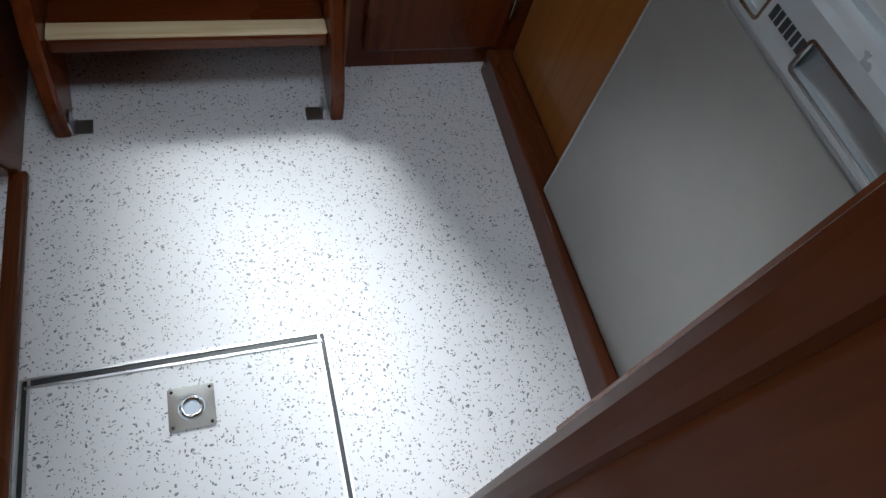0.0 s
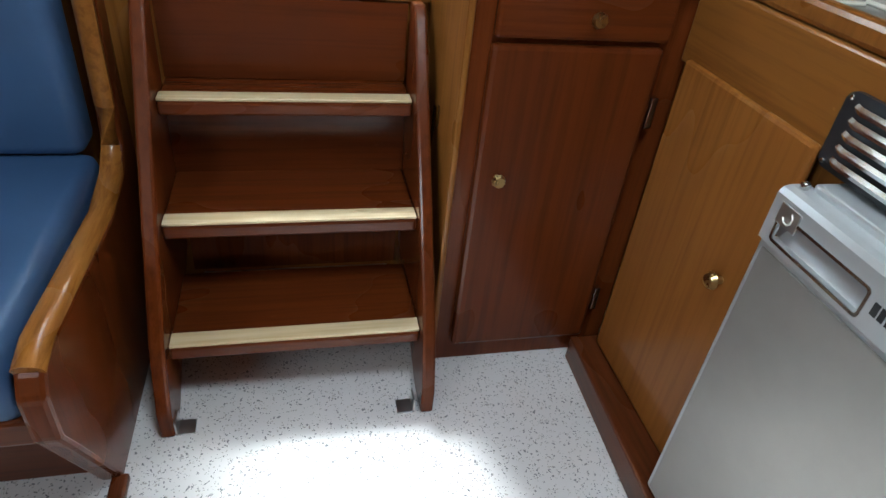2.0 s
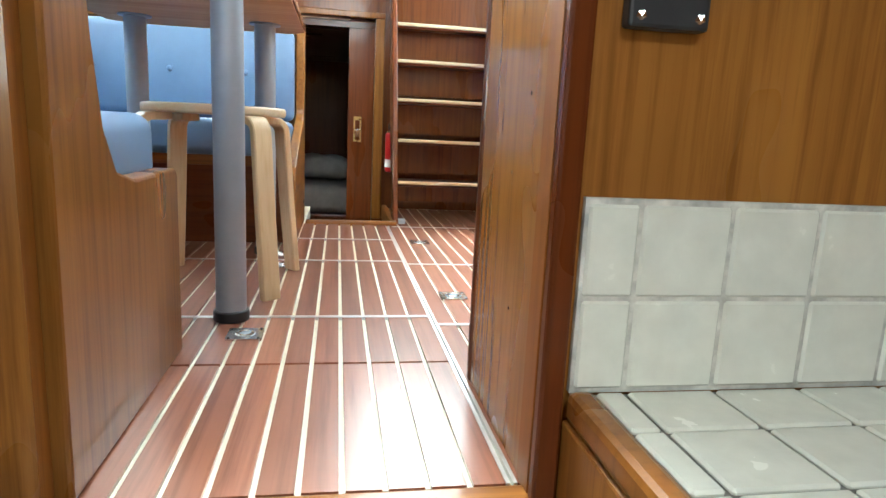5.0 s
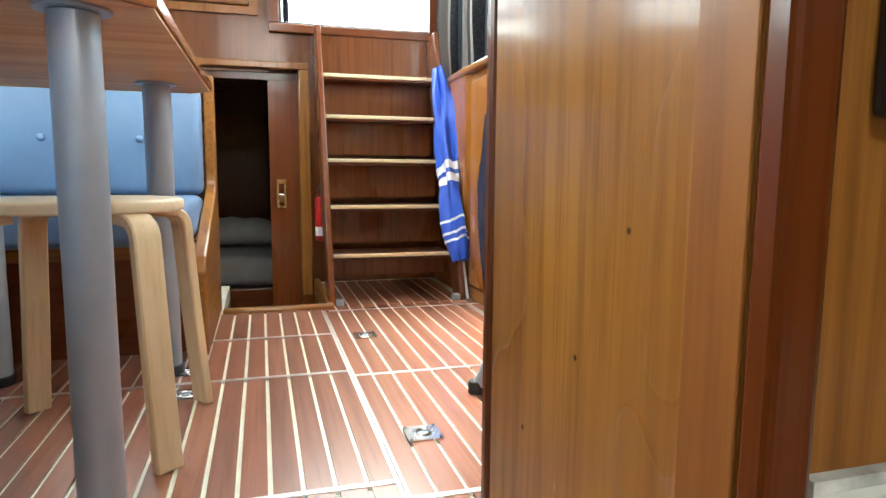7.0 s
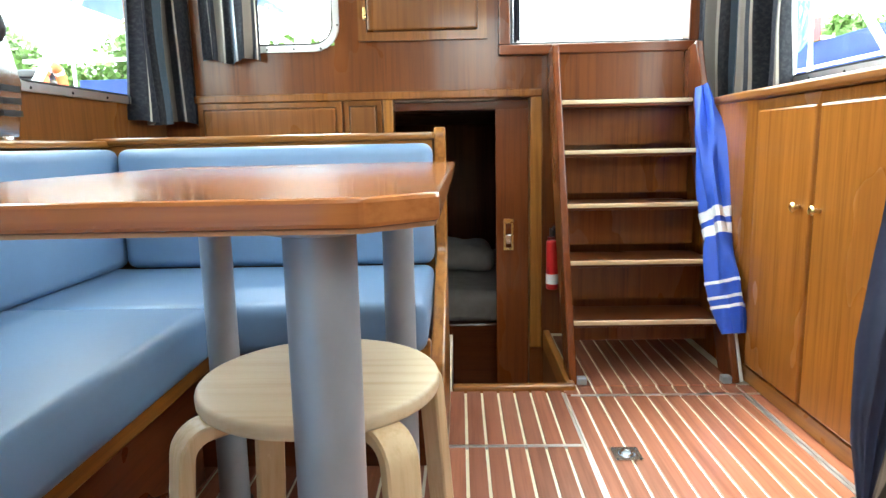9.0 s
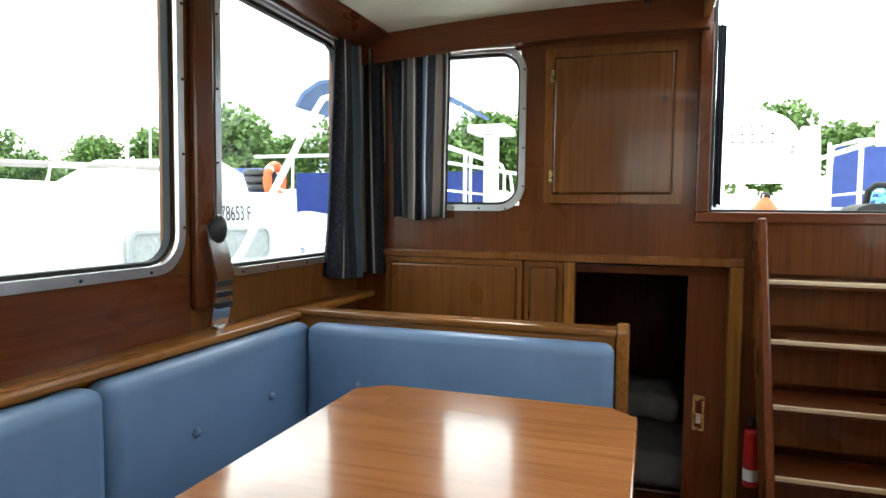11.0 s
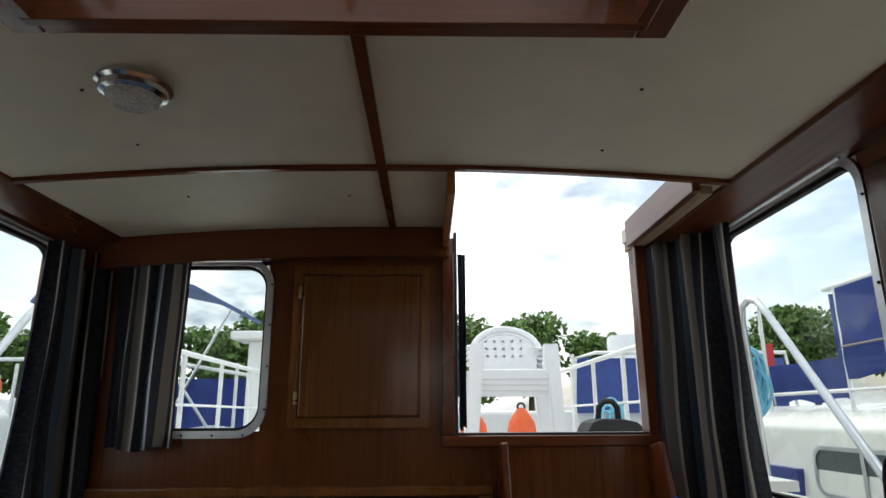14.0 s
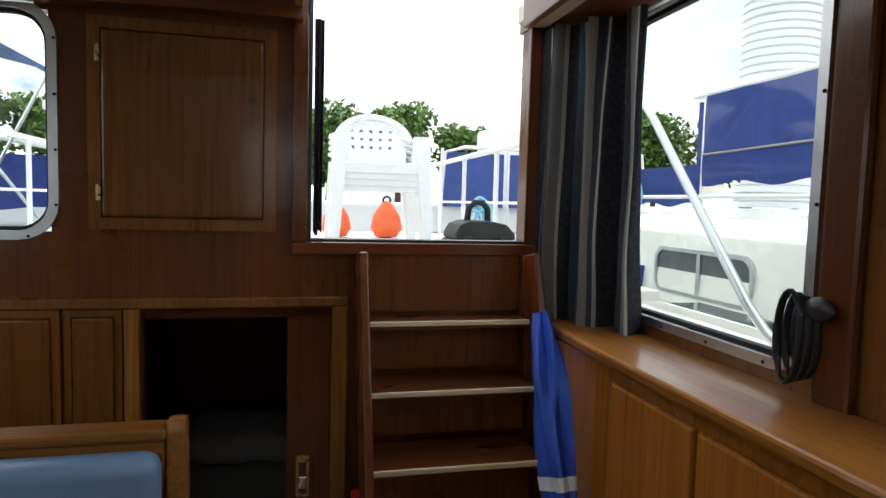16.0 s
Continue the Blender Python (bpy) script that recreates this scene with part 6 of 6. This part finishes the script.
lbuoy = thing("lifebuoy", (-4.33, 5.98, 1.28), "orange lifebuoy hung on the neighbouring boat", "lifebuoy")
part("ring", tube([(-4.33, 5.98 + 0.15 * math.cos(a), 1.45 + 0.17 * math.sin(a)) for a in [2 * math.pi * k / 28 for k in range(29)]], 0.05, 10), ORANGE, lbuoy, "", True)
for k in range(4):
    a = math.pi / 4 + k * math.pi / 2
    part("band", ball((-4.33, 5.98 + 0.15 * math.cos(a), 1.45 + 0.17 * math.sin(a)), 0.054, None, 2), WHITE, lbuoy, "white band", True)
tyres = thing("fender_stack", (-4.6, 6.1, 1.3), "stack of dark round fenders on the cabin roof", "fender")
for k in range(3):
    part("fender", cyl((-4.6, 6.1, 1.34 + 0.085 * k), 0.2, 0.075, 24, 0.03), BLACK, tyres, "", True)

rb = thing("canopy_boat", (3.6, 4.0, -1.05), "cream motor boat with blue canvas flybridge screens", "boat")
part("hull", prism([(2.52, -1.05), (2.60, 0.55), (5.6, 0.55), (5.5, -1.05)], "y", -3.0, 9.0, 0.02), CREAM, rb, "cream hull")
part("cabin", prism([(2.62, 0.55), (2.66, 1.10), (2.78, 1.22), (3.0, 1.27), (5.4, 1.30), (5.5, 0.55)], "y", -2.0, 8.0, 0.02), CREAM, rb, "cream cabin side")
for a, b in ((-1.0, 3.25), (4.85, 6.6)):
    part("blue_panel", boxed(2.585, 2.65, a, b, 0.57, 0.80, 0.004), plain("navy_paint", (0.03, 0.05, 0.22), 0.3), rb, "dark blue painted side panel")
boat_window(rb, 2.645, 3.62, 4.66, 0.66, 0.95, -1, SMOKE)
boat_window(rb, 2.645, 1.6, 2.7, 0.66, 0.95, -1, SMOKE)
part("upper_deck_edge", tube([(2.75, 1.0, 1.36), (2.75, 6.5, 1.36)], 0.015, 8), WHITE, rb, "", True)
for y in (2.2, 3.2, 4.32, 5.4):
    part("stanchion", tube([(2.75, y, 1.22), (2.75, y, 2.1)], 0.016, 8), WHITE, rb, "", True)
part("canopy_rail", tube([(2.75, 1.8, 2.10), (2.75, 4.45, 2.10), (3.6, 4.5, 2.10)], 0.018, 8), WHITE, rb, "", True)
def canvas(y0, y1, z0, z1, x, seed):
    bm = bmesh.new()
    g = []
    for r in range(9):
        g.append([bm.verts.new((x + 0.022 * noise.noise(Vector((c * 0.35, r * 0.4, seed))), y0 + (y1 - y0) * c / 22, z1 + (z0 - z1) * r / 8 + (0.02 * math.sin(c * 1.1) if r == 8 else 0))) for c in range(23)])
    for r in range(8):
        for c in range(22):
            bm.faces.new((g[r][c], g[r][c + 1], g[r + 1][c + 1], g[r + 1][c]))
    bmesh.ops.solidify(bm, geom=bm.faces[:], thickness=0.006)
    return bm
part("canvas_screen", canvas(1.8, 4.3, 1.45, 2.08, 2.73, 1), CANVAS, rb, "blue canvas side screen", True)
bm = canvas(0.0, 0.5, 1.5, 2.06, 0, 5)
bmesh.ops.rotate(bm, verts=bm.verts[:], matrix=Matrix.Rotation(radians(-75), 3, "Z"))
bmesh.ops.translate(bm, verts=bm.verts[:], vec=(2.76, 4.42, 0))
part("canvas_screen", bm, CANVAS, rb, "blue canvas end screen", True)
part("cord", tube([(2.715, 1.8, 1.70), (2.715, 4.3, 1.66)], 0.008, 6), LINEN, rb, "tan lacing cord", True)
part("rear_screen", canvas(4.6, 6.8, 1.3, 1.62, 2.95, 7), CANVAS, rb, "low blue canvas screen", True)
part("locker_box", boxed(1.75, 2.2, 2.9, 3.5, 0.4, 0.72, 0.02), SMOKE, rb, "dark boarding box")
# Ribbed cylinder drawn in place of a stack of white plastic chairs.
tank = thing("ribbed_tank", (4.1, 5.2, 2.0), "white ribbed cylinder for a stack of chairs on the flybridge", "tank")
prof = [(0.02, 1.30)]
for k in range(28):
    z = 1.30 + 0.07 * k
    prof += [(0.33, z), (0.33, z + 0.045), (0.305, z + 0.058)]
prof += [(0.31, 3.3), (0.02, 3.32)]
part("drum", lathe((4.1, 5.2, 0), prof, 36), WHITEPLASTIC, tank, "", True)
fl = thing("flag", (2.9, 5.6, 1.3), "small red and white flag on a thin staff", "flag")
part("staff", tube([(2.9, 5.6, 1.27), (2.9, 5.72, 2.0)], 0.01, 6), ALU, fl, "", True)
part("cloth", boxed(2.895, 2.9, 5.52, 5.68, 1.62, 1.82, 0.0), RED, fl, "red flag cloth")

ab = thing("moored_boat", (1.2, 9.0, -1.05), "white boat with blue canvas cockpit cover moored astern", "boat", "boats astern")
part("hull", prism([(-2.2, -1.05), (-2.35, 0.9), (4.8, 0.9), (4.6, -1.05)], "y", 7.4, 11.5, 0.05), WHITE, ab, "white hull")
part("cabin", prism([(-1.8, 0.9), (-1.7, 1.25), (4.2, 1.25), (4.3, 0.9)], "y", 7.6, 10.8, 0.04), WHITE, ab, "white low cabin")
for x0, x1 in ((1.55, 2.3), (2.36, 3.2), (3.3, 4.1)):
    bmc = boxed(x0, x1, 7.5, 7.53, 1.22, 1.86 if x0 > 0 else 1.75, 0.005)
    part("canvas_panel", bmc, CANVAS, ab, "blue canvas panel")
part("canopy_tube", tube([(1.5, 7.45, 1.0), (1.55, 7.45, 1.85), (1.8, 7.45, 1.92), (4.1, 7.45, 1.92), (4.2, 7.45, 1.0)], 0.025, 8), WHITE, ab, "", True)
for x in (1.52, 2.33, 3.25):
    part("stanchion", tube([(x, 7.44, 1.0), (x, 7.44, 1.9)], 0.02, 8), WHITE, ab, "", True)
part("tub", lathe((2.75, 8.6, 1.25), [(0.02, 0.0), (0.42, 0.0), (0.46, 0.95), (0.44, 1.0), (0.02, 0.98)], 28), WHITEPLASTIC, ab, "white ribbed tub", True)
part("red_disc", tube([(3.42, 7.3, 1.62), (3.42, 7.34, 1.62)], 0.2, 24), ORANGE, ab, "round orange buoy")
ab2 = thing("moored_boat", (-4.2, 9.0, -1.05), "white boat with a blue cockpit screen moored astern", "boat", "boats astern")
part("hull", prism([(-6.6, -1.05), (-6.7, 0.85), (-1.9, 0.85), (-2.0, -1.05)], "y", 7.5, 11.5, 0.05), WHITE, ab2, "white hull")
pan = part("canvas_panel", canvas(-4.9, -2.25, 1.08, 1.62, 0, 9), CANVAS, ab2, "blue canvas panel", True)
pan.rotation_euler = (0, 0, radians(-90))
pan.location = (0.62, -1.6, 2.4)
part("deck_house", boxed(-6.0, -2.4, 8.6, 10.5, 0.85, 1.45, 0.05), WHITE, ab2)
part("rail", tube([(-5.5, 7.3, 1.85), (-3.4, 7.3, 1.85), (-1.9, 7.3, 1.6), (-1.8, 7.3, 0.85)], 0.025, 8), WHITE, ab2, "", True)
for x in (-4.9, -4.0, -3.1, -2.4):
    part("stanchion", tube([(x, 7.3, 0.85), (x, 7.3, 1.8)], 0.02, 8), WHITE, ab2, "", True)
for p in ([(-3.9, 7.22, 2.8), (-2.6, 7.22, 1.0)], [(-3.1, 7.22, 2.7), (-3.1, 7.22, 1.0)], [(-2.5, 7.22, 2.42), (-3.2, 7.22, 1.0)]):
    part("bimini_strut", tube(p, 0.018, 6), ALU, ab2, "", True)
part("bimini", prism([(-4.82, 2.5), (-4.7, 2.68), (-4.45, 2.82), (-3.7, 2.85), (-2.95, 2.7), (-2.42, 2.42), (-2.44, 2.38), (-2.97, 2.65), (-3.7, 2.8), (-4.43, 2.77), (-4.66, 2.64), (-4.78, 2.48)], "y", 7.2, 8.3), SKYCANVAS, ab2, "faded blue bimini cover", True)
davit = thing("davit", (-1.66, 5.4, 0.975), "white painted deck pillar with a flat top", "pillar")
part("pillar", boxed(-1.74, -1.62, 5.34, 5.46, 0.975, 1.83, 0.015), WHITE, davit)
part("flat_top", boxed(-1.86, -1.5, 5.2, 5.6, 1.83, 1.9, 0.015), WHITE, davit)

# masts and trees
for x, y, h in ((-22, 14, 5.5), (-19, 20, 6.0), (-24, 24, 5.0)):
    m = part("mast", tube([(x, y, -0.3), (x, y, h)], 0.05, 6), ALU, None, "distant thin mast above the bank", True, "mast", "distant masts")


def tree_parts(h, w, seed, dark):
    rng = random.Random(seed)
    t = thing("tree", (0, 0, 0), "leafy green tree on the far bank", "tree", "trees on the bank")
    trunk = tube([(0, 0, 0), (0.08, 0.05, h * 0.25), (-0.05, 0.1, h * 0.5), (0.05, 0, h * 0.8)], 0.2, 8, None, (0.22, 0.17, 0.12, 0.04))
    for k in range(7):
        a = rng.uniform(0, 6.28)
        z = h * rng.uniform(0.3, 0.65)
        tube([(0, 0, z), (w * 0.3 * math.cos(a), w * 0.3 * math.sin(a), z + h * 0.12), (w * 0.55 * math.cos(a), w * 0.55 * math.sin(a), z + h * 0.22)], 0.06, 5, trunk, (0.07, 0.05, 0.02))
    part("trunk", trunk, BARK, t, "", True)
    verts, faces = [], []
    lobes = [(rng.uniform(-0.5, 0.5) * w, rng.uniform(-0.5, 0.5) * w, h * rng.uniform(0.34, 0.82), rng.uniform(0.34, 0.56) * w) for _ in range(11)] + [(0, 0, h * 0.72, w * 0.55)]
    for lx, ly, lz, lr in lobes:
        for _ in range(420):
            u, v = rng.uniform(-1, 1), rng.uniform(0, 6.28)
            r = lr * rng.uniform(0.5, 1.06)
            q = math.sqrt(1 - u * u)
            c = Vector((lx + r * q * math.cos(v), ly + r * q * math.sin(v), lz + r * u * 0.8))
            s = rng.uniform(0.12, 0.27)
            e1 = Vector((rng.gauss(0, 1), rng.gauss(0, 1), rng.gauss(0, 1))).normalized()
            e2 = e1.cross(Vector((rng.gauss(0, 1), rng.gauss(0, 1), rng.gauss(0, 1)))).normalized()
            k = len(verts)
            verts += [c + e1 * s, c + e2 * s * 0.6, c - e1 * s, c - e2 * s * 0.6]
            faces.append((k, k + 1, k + 2, k + 3))
    me = bpy.data.meshes.new("crown")
    me.from_pydata([tuple(v) for v in verts], [], faces)
    me.materials.append(LEAF)
    ob = new("crown", me)
    ob.parent = t
    ORG[ob] = Vector((0, 0, 0))
    return t


rng = random.Random(11)
kinds = [tree_parts(6.6, 2.9, 1, 0), tree_parts(7.4, 3.2, 2, 0), tree_parts(5.8, 2.7, 3, 0)]
kinds[0].location, kinds[1].location, kinds[2].location = (1.8, 39, 0.5), (6.2, 40, 0.5), (10.2, 39, 0.5)
spots = [(-6 - 3.4 * k, 38 + rng.uniform(-2, 3), rng.uniform(0.85, 1.2)) for k in range(11)] + [(15, 39, 1.0), (21, 42, 0.95), (25, 41, 1.1), (30, 38, 1.3), (34, 36, 1.2), (-2.5, 40, 0.9)]
spots += [(-37 - rng.uniform(0, 4), 33 - 3.2 * k, rng.uniform(0.55, 1.0) if k < 5 else rng.uniform(0.3, 0.42)) for k in range(12)]
spots += [(28, 35, 1.35), (33, 36.5, 1.3), (-36, 11, 0.8)]
for i, (x, y, s) in enumerate(spots):
    o = copy_thing(kinds[i % 3], pose(x, y, 0.4 if x < -33.9 and y < 33 else 0.5, 0, 0, rng.uniform(0, 360)))
    o.scale = (s, s, s)
